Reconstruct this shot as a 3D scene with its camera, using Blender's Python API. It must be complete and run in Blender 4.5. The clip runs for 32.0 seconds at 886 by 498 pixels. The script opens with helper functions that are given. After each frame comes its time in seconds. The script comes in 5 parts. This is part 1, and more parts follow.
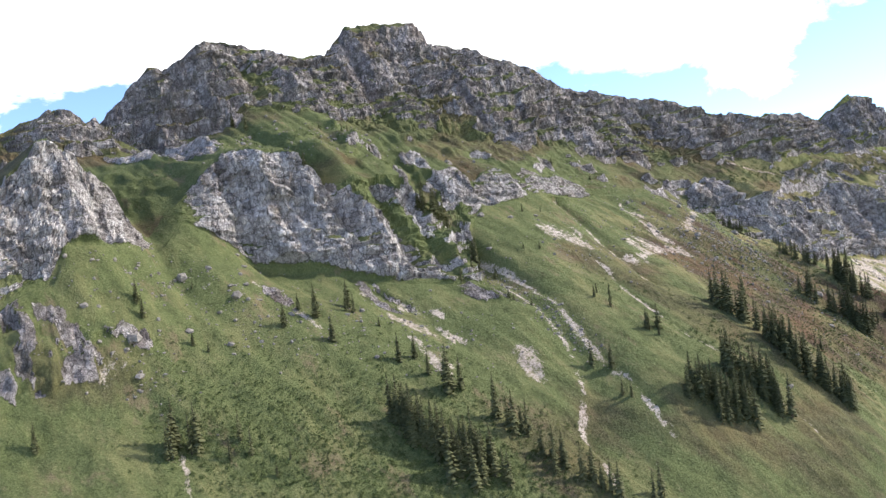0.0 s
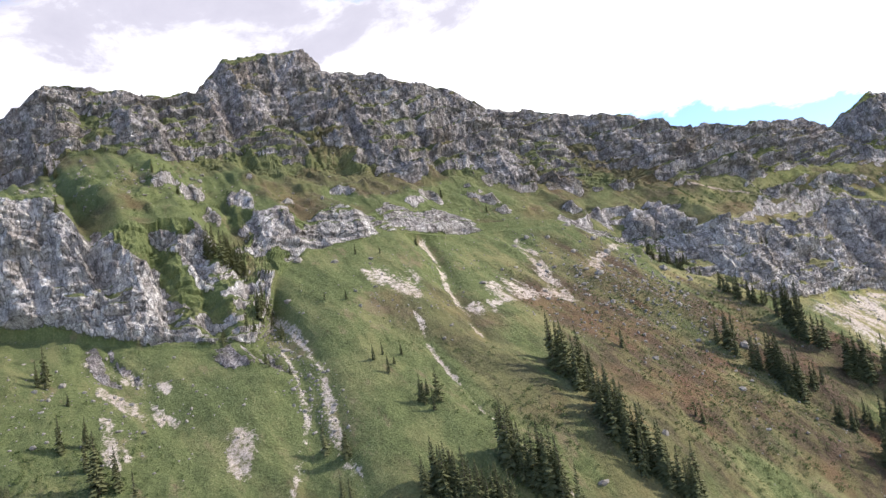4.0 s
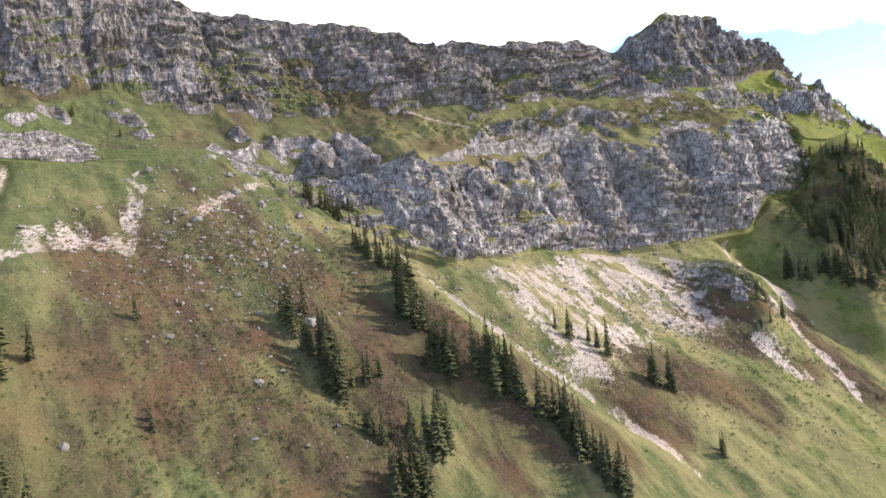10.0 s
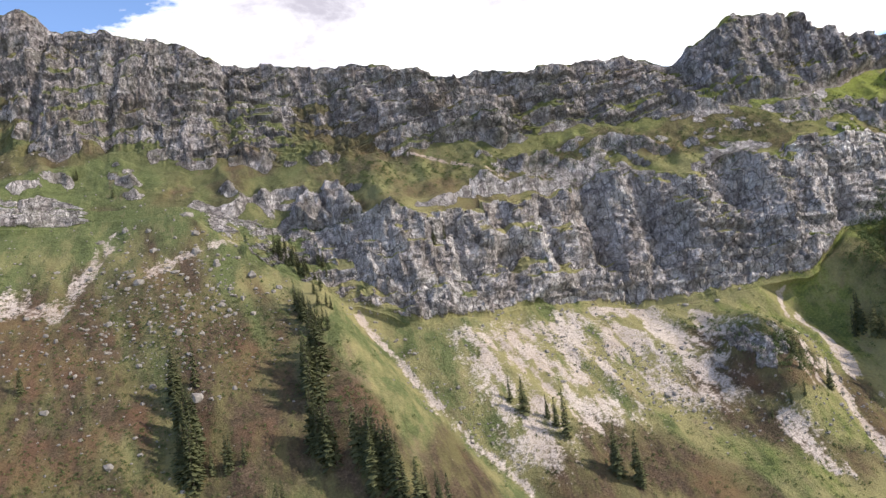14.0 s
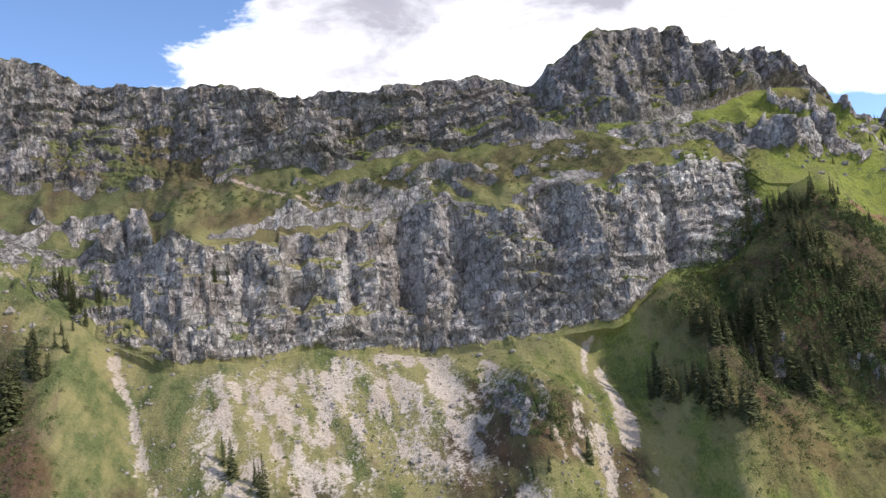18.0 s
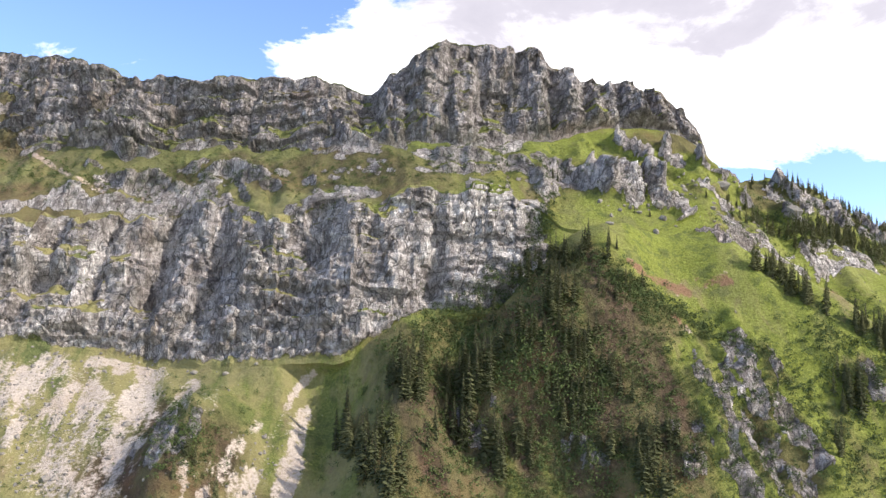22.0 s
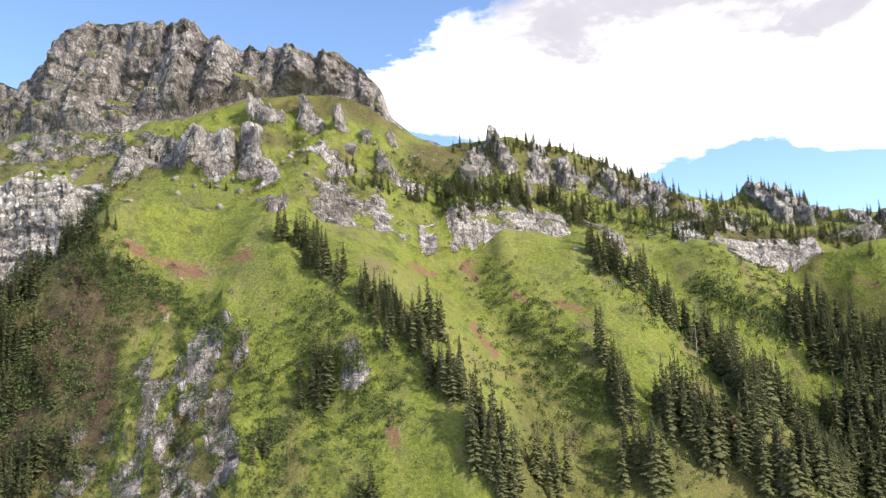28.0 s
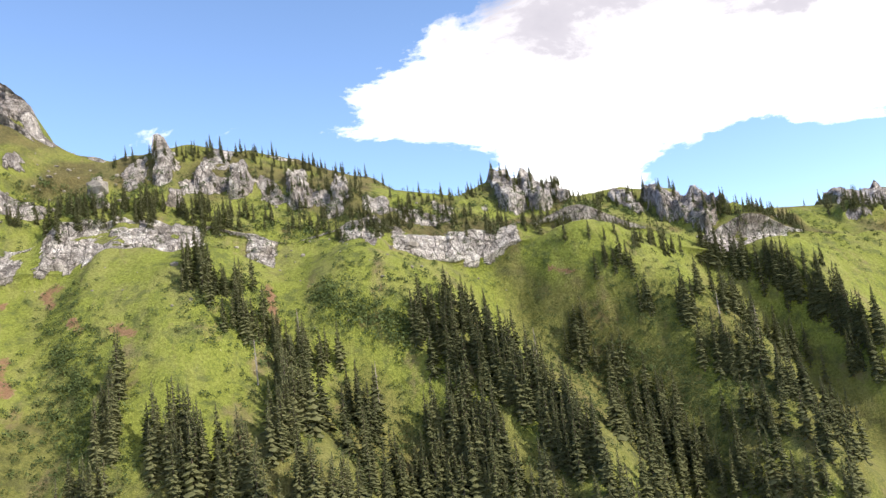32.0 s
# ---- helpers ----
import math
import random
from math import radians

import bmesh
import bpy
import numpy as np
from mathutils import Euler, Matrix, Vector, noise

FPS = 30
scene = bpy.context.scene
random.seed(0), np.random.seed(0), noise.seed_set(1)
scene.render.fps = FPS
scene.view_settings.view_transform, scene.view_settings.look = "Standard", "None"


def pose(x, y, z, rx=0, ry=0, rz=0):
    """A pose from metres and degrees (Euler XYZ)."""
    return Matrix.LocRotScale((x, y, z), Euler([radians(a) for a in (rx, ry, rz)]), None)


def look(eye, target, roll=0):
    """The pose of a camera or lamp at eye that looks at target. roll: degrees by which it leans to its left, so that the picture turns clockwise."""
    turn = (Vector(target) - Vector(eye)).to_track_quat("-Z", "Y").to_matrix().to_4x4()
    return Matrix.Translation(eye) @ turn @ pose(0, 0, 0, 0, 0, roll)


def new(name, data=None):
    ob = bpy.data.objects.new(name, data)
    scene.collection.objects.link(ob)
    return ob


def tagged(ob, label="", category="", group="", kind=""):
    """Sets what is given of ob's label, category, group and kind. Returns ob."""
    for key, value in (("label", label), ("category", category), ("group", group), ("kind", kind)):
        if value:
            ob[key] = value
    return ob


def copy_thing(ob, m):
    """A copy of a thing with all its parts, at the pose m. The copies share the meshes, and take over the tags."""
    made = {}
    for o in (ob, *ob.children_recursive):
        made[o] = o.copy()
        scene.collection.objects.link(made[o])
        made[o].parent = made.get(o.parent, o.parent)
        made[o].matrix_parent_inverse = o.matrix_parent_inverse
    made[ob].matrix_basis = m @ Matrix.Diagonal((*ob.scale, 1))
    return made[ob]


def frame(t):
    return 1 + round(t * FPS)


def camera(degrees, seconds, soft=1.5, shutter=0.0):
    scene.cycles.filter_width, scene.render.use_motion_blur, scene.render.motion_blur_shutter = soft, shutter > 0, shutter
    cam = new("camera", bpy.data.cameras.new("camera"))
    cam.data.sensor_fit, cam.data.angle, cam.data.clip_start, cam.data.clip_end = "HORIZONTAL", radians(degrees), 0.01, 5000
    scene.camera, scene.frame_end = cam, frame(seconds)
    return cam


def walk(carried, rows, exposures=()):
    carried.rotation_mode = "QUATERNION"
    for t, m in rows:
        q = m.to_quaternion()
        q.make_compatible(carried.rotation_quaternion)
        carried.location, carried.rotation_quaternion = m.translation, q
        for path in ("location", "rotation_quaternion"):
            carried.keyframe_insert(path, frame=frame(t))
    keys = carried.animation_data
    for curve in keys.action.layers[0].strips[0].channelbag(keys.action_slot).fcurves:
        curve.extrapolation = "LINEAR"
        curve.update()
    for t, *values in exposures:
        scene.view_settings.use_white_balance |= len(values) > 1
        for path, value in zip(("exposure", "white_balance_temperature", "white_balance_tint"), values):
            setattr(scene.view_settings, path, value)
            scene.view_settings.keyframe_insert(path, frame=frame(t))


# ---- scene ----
cam = camera(57.21, 32.0, soft=1.45)
# seconds, x, y, z, then the turn in degrees
PATH = [
    (0.0, 0.33, 0.11, 299.95, 90.39, 7.72, -43.16),
    (0.5, 19.14, -3.24, 296.95, 91.57, 6.68, -41.86),
    (1.0, 37.94, -6.58, 293.95, 92.36, 6.50, -40.42),
    (1.5, 56.75, -9.91, 290.94, 92.34, 7.13, -38.89),
    (2.0, 75.57, -13.24, 287.95, 92.99, 7.87, -36.23),
    (2.5, 94.39, -16.56, 284.97, 94.13, 6.19, -34.27),
    (3.0, 112.18, -19.59, 283.49, 95.55, 8.77, -34.45),
    (3.5, 124.37, -22.00, 282.96, 95.98, 9.51, -33.51),
    (5.5, 172.96, -31.61, 280.85, 91.35, 7.25, -29.83),
    (6.0, 185.06, -34.00, 280.34, 90.07, 5.04, -29.63),
    (6.5, 197.13, -36.37, 279.86, 89.45, 7.12, -29.07),
    (7.0, 209.15, -38.70, 279.40, 88.90, 6.56, -29.42),
    (7.5, 221.09, -41.00, 278.98, 88.84, 6.24, -29.58),
    (8.0, 232.94, -43.22, 278.59, 88.26, 5.52, -32.32),
    (8.5, 244.68, -45.36, 278.24, 87.81, 6.57, -38.67),
    (9.0, 256.28, -47.40, 277.91, 88.54, 7.13, -39.54),
    (9.5, 267.74, -49.32, 277.60, 89.05, 6.35, -36.89),
    (10.0, 279.06, -51.10, 277.31, 89.44, 6.98, -32.88),
    (10.5, 290.26, -52.70, 277.03, 90.32, 7.09, -29.58),
    (11.0, 301.38, -54.13, 276.75, 91.34, 7.63, -26.84),
    (11.5, 312.43, -55.36, 276.47, 91.91, 7.30, -24.79),
    (12.0, 323.44, -56.38, 276.19, 92.18, 7.73, -23.35),
    (12.5, 334.44, -57.19, 275.90, 92.27, 7.77, -21.94),
    (13.0, 345.44, -57.78, 275.61, 92.46, 8.32, -20.24),
    (13.5, 356.45, -58.17, 275.32, 93.24, 8.47, -18.28),
    (15.5, 400.56, -58.98, 274.16, 93.96, 7.70, -14.85),
    (16.0, 411.63, -59.00, 273.88, 94.42, 8.53, -14.92),
    (16.5, 422.72, -58.85, 273.61, 95.05, 9.00, -14.37),
    (17.0, 433.85, -58.54, 273.37, 94.87, 8.50, -15.05),
    (17.5, 444.99, -58.09, 273.13, 94.72, 6.89, -14.34),
    (18.0, 456.14, -57.54, 272.89, 95.17, 6.96, -12.09),
    (18.5, 467.30, -56.87, 272.65, 95.55, 4.23, -11.63),
    (19.0, 478.46, -56.11, 272.39, 97.02, 3.30, -10.85),
    (19.5, 489.63, -55.26, 272.13, 97.77, 4.21, -9.49),
    (20.0, 500.80, -54.31, 271.85, 97.23, 5.73, -8.13),
    (20.5, 511.97, -53.28, 271.56, 95.95, 4.32, -7.99),
    (21.0, 523.15, -52.17, 271.26, 95.42, 1.53, -8.46),
    (21.5, 534.32, -50.96, 270.94, 95.85, 0.30, -8.34),
    (22.0, 545.48, -49.67, 270.61, 96.84, -1.22, -8.19),
    (22.5, 556.62, -48.30, 270.24, 96.49, -0.82, -7.51),
    (23.0, 567.76, -46.83, 269.85, 95.17, -0.95, -7.21),
    (23.5, 578.88, -45.26, 269.44, 94.80, 1.83, -6.64),
    (24.0, 589.99, -43.59, 268.98, 95.54, 1.48, -6.37),
    (24.5, 601.09, -41.79, 268.48, 96.67, 1.96, -5.38),
    (26.5, 645.46, -34.16, 266.37, 97.83, 1.62, -2.99),
    (27.0, 656.60, -32.14, 265.81, 98.16, 2.51, -2.21),
    (27.5, 667.78, -30.04, 265.24, 98.26, 2.90, -1.29),
    (28.0, 679.01, -27.85, 264.65, 98.02, 2.55, -0.64),
    (28.5, 690.32, -25.62, 264.06, 97.74, 3.04, 0.57),
    (29.0, 701.69, -23.33, 263.45, 98.00, 3.47, 1.45),
    (29.5, 713.13, -21.01, 262.85, 97.93, 4.21, 2.62),
    (30.0, 724.66, -18.64, 262.24, 97.14, 4.41, 3.28),
    (30.5, 736.25, -16.24, 261.62, 97.49, 4.39, 2.71),
    (31.0, 747.88, -13.82, 261.02, 99.24, 5.15, 1.51),
    (31.5, 759.53, -11.40, 260.42, 99.44, 6.32, 1.15),
    (32.0, 771.20, -8.98, 259.81, 98.63, 7.45, 0.54),
]
EXPOSURES = [(0.0, 0.14, 6200, 14), (3.0, 0.12, 6200, 14), (6.0, 0.38, 6350, 18), (8.0, 0.42, 6400, 18), (10.0, 0.24, 6450, 18), (12.0, 0.22, 6500, 17), (13.0, 0.12, 6450, 16), (16.0, -0.20, 6300, 15),
             (20.0, -0.12, 6200, 13), (23.0, 0.32, 6550, 14), (24.5, 0.32, 6550, 13), (27.0, 0.20, 6550, 12), (32.0, 0.18, 6600, 12)]
walk(cam, [(t, pose(x, y, z, rx, ry, rz)) for t, x, y, z, rx, ry, rz in PATH], EXPOSURES)

# ---- sky, clouds and sun ----
SUN_AZIMUTH, SUN_HEIGHT = radians(120), radians(37)    # from +y towards +x
sun = new("sun", bpy.data.lights.new("sun", "SUN"))
sun.data.energy, sun.data.angle, sun.data.color = 4.7, radians(0.53), (1.0, 0.93, 0.80)
to_sun = Vector((math.sin(SUN_AZIMUTH) * math.cos(SUN_HEIGHT), math.cos(SUN_AZIMUTH) * math.cos(SUN_HEIGHT), math.sin(SUN_HEIGHT)))
sun.matrix_world = look(to_sun * 2000, (0, 0, 0))

world = bpy.data.worlds.new("sky")
scene.world = world
world.use_nodes = True


def node(tree, kind, **values):
    n = tree.nodes.new(kind)
    for key, value in values.items():
        setattr(n, key, value)
    return n


def wire(tree, a, b):
    tree.links.new(a, b)


def ramp(tree, fac, stops):
    n = tree.nodes.new("ShaderNodeValToRGB")
    while len(n.color_ramp.elements) < len(stops):
        n.color_ramp.elements.new(0.5)
    for e, (p, c) in zip(n.color_ramp.elements, stops):
        e.position, e.color = p, (c if len(c) == 4 else (*c, 1))
    tree.links.new(fac, n.inputs[0])
    return n.outputs[0]


def calc(tree, op, a, b=0.0, c=0.0, clamp=False):
    n = tree.nodes.new("ShaderNodeMath")
    n.operation, n.use_clamp = op, clamp
    for i, v in enumerate((a, b, c)):
        if isinstance(v, (int, float)):
            n.inputs[i].default_value = v
        else:
            tree.links.new(v, n.inputs[i])
    return n.outputs[0]


def mixed(tree, fac, a, b, blend="MIX"):
    n = tree.nodes.new("ShaderNodeMix")
    n.data_type, n.blend_type = "RGBA", blend
    for slot, v in ((0, fac), (6, a), (7, b)):
        if isinstance(v, (int, float)):
            n.inputs[slot].default_value = v
        elif isinstance(v, tuple):
            n.inputs[slot].default_value = (*v, 1)
        else:
            tree.links.new(v, n.inputs[slot])
    return n.outputs[2]


def noise_tex(tree, vector, scale, detail=4.0, rough=0.55, distortion=0.0):
    n = tree.nodes.new("ShaderNodeTexNoise")
    n.inputs["Scale"].default_value, n.inputs["Detail"].default_value = scale, detail
    n.inputs["Roughness"].default_value, n.inputs["Distortion"].default_value = rough, distortion
    if vector is not None:
        tree.links.new(vector, n.inputs["Vector"])
    return n.outputs[0]


def build_sky():
    t = world.node_tree
    t.nodes.clear()
    sky = node(t, "ShaderNodeTexSky", sky_type="NISHITA", sun_disc=False)
    sky.sun_elevation, sky.sun_rotation, sky.altitude = SUN_HEIGHT, SUN_AZIMUTH, 1700
    sky.air_density, sky.dust_density, sky.ozone_density = 1.0, 0.15, 3.0
    way = t.nodes.new("ShaderNodeTexCoord").outputs["Generated"]
    sep = t.nodes.new("ShaderNodeSeparateXYZ")
    wire(t, way, sep.inputs[0])
    # cumulus: broken cloud over the ridge, thicker towards +x
    squash = node(t, "ShaderNodeVectorMath", operation="MULTIPLY")
    wire(t, way, squash.inputs[0])
    squash.inputs[1].default_value = (1.0, 1.0, 2.2)
    shift = node(t, "ShaderNodeVectorMath", operation="ADD")
    wire(t, squash.outputs[0], shift.inputs[0])
    shift.inputs[1].default_value = CLOUD_SHIFT
    big = noise_tex(t, shift.outputs[0], 2.6, 2.0, 0.5)
    fine = noise_tex(t, shift.outputs[0], 7.0, 8.0, 0.62, 0.3)
    dens = calc(t, "ADD", calc(t, "MULTIPLY", big, 0.72), calc(t, "MULTIPLY", fine, 0.42))
    # clear to the west, thick towards the east
    dens = calc(t, "ADD", dens, calc(t, "MINIMUM", calc(t, "MAXIMUM", calc(t, "MULTIPLY", calc(t, "ADD", sep.outputs[0], -0.05), 1.3), -0.20), 0.13))
    # extra cloud over the unseen south, added as white fill light
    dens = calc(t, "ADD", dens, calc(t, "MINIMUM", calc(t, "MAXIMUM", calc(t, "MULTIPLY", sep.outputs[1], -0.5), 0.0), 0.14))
    low = calc(t, "MULTIPLY", calc(t, "MAXIMUM", calc(t, "SUBTRACT", 0.25, sep.outputs[2]), 0.0), calc(t, "MINIMUM", calc(t, "MAXIMUM", calc(t, "MULTIPLY", calc(t, "SUBTRACT", sep.outputs[0], 0.28), 8.0), 0.0), 1.0))
    dens = calc(t, "SUBTRACT", dens, calc(t, "MULTIPLY", low, 2.2))
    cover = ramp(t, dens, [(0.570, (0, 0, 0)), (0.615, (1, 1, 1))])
    tone = calc(t, "ADD", sep.outputs[2], calc(t, "MULTIPLY", calc(t, "SUBTRACT", fine, 0.5), 0.40))
    tone = calc(t, "SUBTRACT", tone, calc(t, "MULTIPLY", calc(t, "MAXIMUM", calc(t, "SUBTRACT", 0.10, sep.outputs[0]), 0.0), 1.2))
    tone = calc(t, "SUBTRACT", tone, calc(t, "MULTIPLY", calc(t, "MAXIMUM", calc(t, "SUBTRACT", sep.outputs[0], 0.62), 0.0), 1.0))
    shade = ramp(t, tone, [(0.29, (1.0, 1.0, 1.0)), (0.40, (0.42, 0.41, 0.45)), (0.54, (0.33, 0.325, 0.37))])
    blue = node(t, "ShaderNodeBackground")
    wire(t, sky.outputs[0], blue.inputs[0])
    blue.inputs[1].default_value = 0.26
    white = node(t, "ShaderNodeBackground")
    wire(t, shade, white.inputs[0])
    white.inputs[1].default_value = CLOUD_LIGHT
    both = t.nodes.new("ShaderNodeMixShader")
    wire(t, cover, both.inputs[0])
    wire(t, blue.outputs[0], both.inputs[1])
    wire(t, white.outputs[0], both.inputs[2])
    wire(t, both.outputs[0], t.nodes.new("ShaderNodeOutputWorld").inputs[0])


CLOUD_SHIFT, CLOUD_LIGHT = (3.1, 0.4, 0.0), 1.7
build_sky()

# ---- the mountain: break lines (x, y, z) from west to east ----
CREST_WEST = [(-400, 470, 330), (60, 395, 366), (109, 386, 379), (130, 379, 387), (145, 375, 378), (152, 373, 386), (171, 367, 407), (176, 365, 405),
              (194, 353, 417), (216, 350, 415), (234, 348, 411), (257, 346, 411), (273, 344, 428), (309, 340, 433), (320, 334, 421), (346, 320, 414),
              (375, 303, 402), (390, 296, 389), (421, 277, 380), (447, 262, 375), (459, 255, 371), (477, 244, 362), (485, 239, 364)]
CREST_EAST = [(501, 229, 359), (508, 227, 361), (535, 221, 360), (558, 216, 354), (566, 211, 361), (578, 204, 370), (610, 204, 370), (616, 204, 363),
              (631, 204, 359), (655, 204, 356), (662, 204, 352), (667, 204, 347), (669, 204, 338), (676, 206, 332), (684, 209, 329), (705, 216, 333), (729, 227, 329), (754, 238, 322),
              (773, 247, 312), (791, 255, 320), (803, 259, 321), (820, 266, 313), (836, 273, 316), (860, 282, 315), (866, 283, 308), (906, 293, 298),
              (925, 297, 307), (948, 303, 308), (1500, 420, 300)]
WALL_FOOT = [(-400, 400, 300), (60, 350, 345), (130, 345, 358), (165, 335, 362), (204, 316, 377), (240, 300, 365), (284, 283, 350), (330, 270, 346), (351, 264, 343),
             (376, 258, 337), (400, 248, 332), (432, 235, 333), (470, 222, 332), (511, 209, 332), (540, 195, 328), (560, 187, 327), (588, 186, 331), (608, 191, 336),
             (630, 194, 341), (650, 197, 343), (663, 198, 340), (672, 199, 331), (684, 200, 321), (700, 201, 322), (740, 218, 318), (790, 240, 311), (860, 268, 303), (1500, 400, 280)]
CLIFF_TOP = [(-400, 320, 280), (60, 275, 333), (75, 276, 340), (87, 276, 351), (92, 276, 352), (103, 278, 345), (112, 280, 338), (116, 281, 326), (123, 282, 319), (132, 284, 329), (140, 283, 335), (145, 282, 343),
             (157, 280, 351), (176, 269, 350), (184, 262, 337), (187, 260, 329), (198, 258, 338), (206, 256, 335), (221, 251, 333), (230, 252, 320), (238, 254, 321), (246, 255, 332), (255, 255, 336), (262, 255, 330), (270, 255, 335), (280, 254, 337), (288, 254, 331), (299, 254, 335),
             (312, 253, 331), (320, 253, 332), (328, 252, 328), (338, 247, 323), (368, 234, 320), (400, 225, 305),
             (412, 222, 308), (431, 202, 310), (465, 197, 303), (500, 199, 309), (527, 181, 308), (550, 170, 309), (565, 165, 313), (590, 165, 315),
             (600, 165, 312), (606, 158, 302), (614, 154, 300), (632, 155, 302)]
CLIFF_TOP_EAST = [(646, 159, 308), (651, 161, 310), (656, 163, 307), (663, 164, 304), (667, 165, 306), (672, 166, 301), (676, 168, 297), (680, 171, 297), (685, 174, 303), (692, 177, 303), (698, 180, 304.5), (704, 182, 303),
                  (711, 184, 301), (722, 188, 297), (735, 192, 294.5), (747, 197, 297), (751, 198, 300), (757, 200, 298), (766, 204, 295), (777, 208, 294.5), (788, 210, 294.5), (794, 211, 296), (813, 215, 295), (860, 237, 289), (1500, 390, 250)]
CLIFF_FOOT = [(-400, 290, 230), (60, 255, 298), (71, 256, 304), (81, 257, 308), (87, 258, 317), (98, 259, 318), (112, 265, 316), (120, 271, 314), (133, 274, 324), (139, 271, 320), (146, 268, 314), (154, 265, 304),
              (162, 260, 302), (172, 251, 301), (180, 243, 296), (190, 233, 292), (210, 221, 288), (223, 216, 285), (232, 227, 294), (240, 238, 308), (255, 243, 317), (294, 242, 322), (313, 243, 319), (328, 245, 318), (338, 244, 319), (368, 230, 317),
              (388, 208, 297), (400, 198, 286), (412, 188, 278), (431, 176, 268), (465, 178, 269), (500, 174, 264), (527, 157, 263), (550, 149, 266)]
CLIFF_FOOT_EAST = [(565, 153, 276), (590, 152, 281), (602, 154, 293), (607, 153, 297), (614, 151, 297.5), (632, 152, 299.5), (646, 155, 303), (651, 154, 301), (656, 153, 296.5), (664, 155, 296), (672, 157, 295.5), (676, 160, 292.5), (685, 166, 293),
                   (690, 169, 293), (694, 171, 295), (698, 172, 298.5), (705, 175, 297.5), (711, 177, 293.5), (720, 180, 292), (733, 185, 290), (742, 189, 293), (750, 192, 295), (756, 194, 294), (765, 198, 290.5), (775, 202, 288), (785, 205, 289.5), (792, 206, 293),
                   (813, 210, 291), (860, 228, 283), (1500, 380, 225)]
SHOULDER = [(-400, 260, 200), (60, 225, 262), (110, 232, 282), (158, 232, 290), (188, 205, 273), (212, 199, 278), (234, 189, 280), (297, 191, 286), (328, 190, 285),
            (360, 167, 272), (422, 158, 258), (477, 160, 256), (508, 155, 254), (553, 143, 257), (573, 140, 264), (612, 130, 272), (643, 121, 271), (668, 122, 270),
            (690, 140, 271), (713, 143, 270), (740, 160, 276), (767, 186, 281), (790, 194, 279), (820, 195, 270), (860, 215, 265), (1500, 360, 210)]
SLOPE_250 = [(-400, 220), (60, 205), (109, 196), (195, 166), (225, 146), (280, 134), (335, 141), (370, 137), (416, 141), (432, 147), (477, 153), (488, 152), (505, 145),
             (524, 137), (553, 136), (564, 127), (592, 126), (612, 112), (643, 107), (672, 105), (690, 114), (713, 121), (751, 138), (790, 165), (822, 178), (860, 203), (1500, 340)]
SLOPE_200 = [(-400, 150), (100, 128), (195, 105), (225, 98), (280, 85), (335, 92), (370, 86), (432, 88), (481, 86), (503, 83), (564, 80), (612, 78), (672, 76), (713, 72),
             (751, 85), (822, 125), (860, 150), (1500, 290)]

# stony gullies, scree and bare earth: (half width, (x, z), ...) along the face
STONES_WEST = [(1.3, (236, 298), (231, 288), (225, 276), (221, 265), (214, 257), (206, 248), (197, 240), (188, 228)), (1.2, (235, 306), (236, 291), (232, 278), (223, 259), (221, 251), (215, 236)),
               (1.4, (306, 317), (295, 300), (289, 290), (284, 279)), (0.8, (269, 289), (262, 275), (259, 262), (259, 250), (261, 240), (262, 225)), (2.2, (292, 287), (307, 289), (330, 288)),
               (4.5, (305, 292), (319, 292)), (3.2, (344, 310), (337, 298), (329, 287)), (2.4, (356, 296), (370, 302), (392, 307)), (4.6, (270, 303), (281, 301), (272, 296)), (1.6, (307, 321), (301, 309), (297, 300))]
STONES_LEFT = [(1.8, (178, 281), (188, 271)), (2.0, (144, 299), (147, 292)), (1.2, (147, 291), (150, 282)), (2.2, (179, 290), (185, 284)), (1.9, (188, 275), (192, 270)), (1.9, (179, 268), (178, 264)), (3.0, (204, 264), (200, 257)), (2.6, (176, 273), (174, 263)), (1.0, (92, 257), (90, 252), (88, 248)), (2.2, (82, 278), (88, 282)), (2.5, (187, 283), (193, 279))]
STONES_FAN = [(1.7, (408, 292), (412, 281), (415, 270), (421, 257), (425, 246), (431, 236), (437, 229), (441, 222), (448, 205)), (2.1, (446, 263), (452, 254), (458, 244), (462, 237)),
              (2.8, (455, 260), (461, 250), (463, 240)), (3.8, (484, 257), (485, 251)),
              (2.8, (499, 257), (502, 246)), (2.8, (470, 262), (475, 256)), (2.2, (534, 250), (530, 238), (527, 226), (524, 212)), (2.2, (514, 260), (508, 252), (503, 246)), (3.3, (509, 231), (510, 221)), (2.4, (541, 254), (538, 240)), (1.6, (546, 268), (538, 258), (534, 248)), (3.4, (488, 258), (487, 242)), (3.2, (468, 262), (468, 248)), (3.4, (502, 256), (500, 244))]
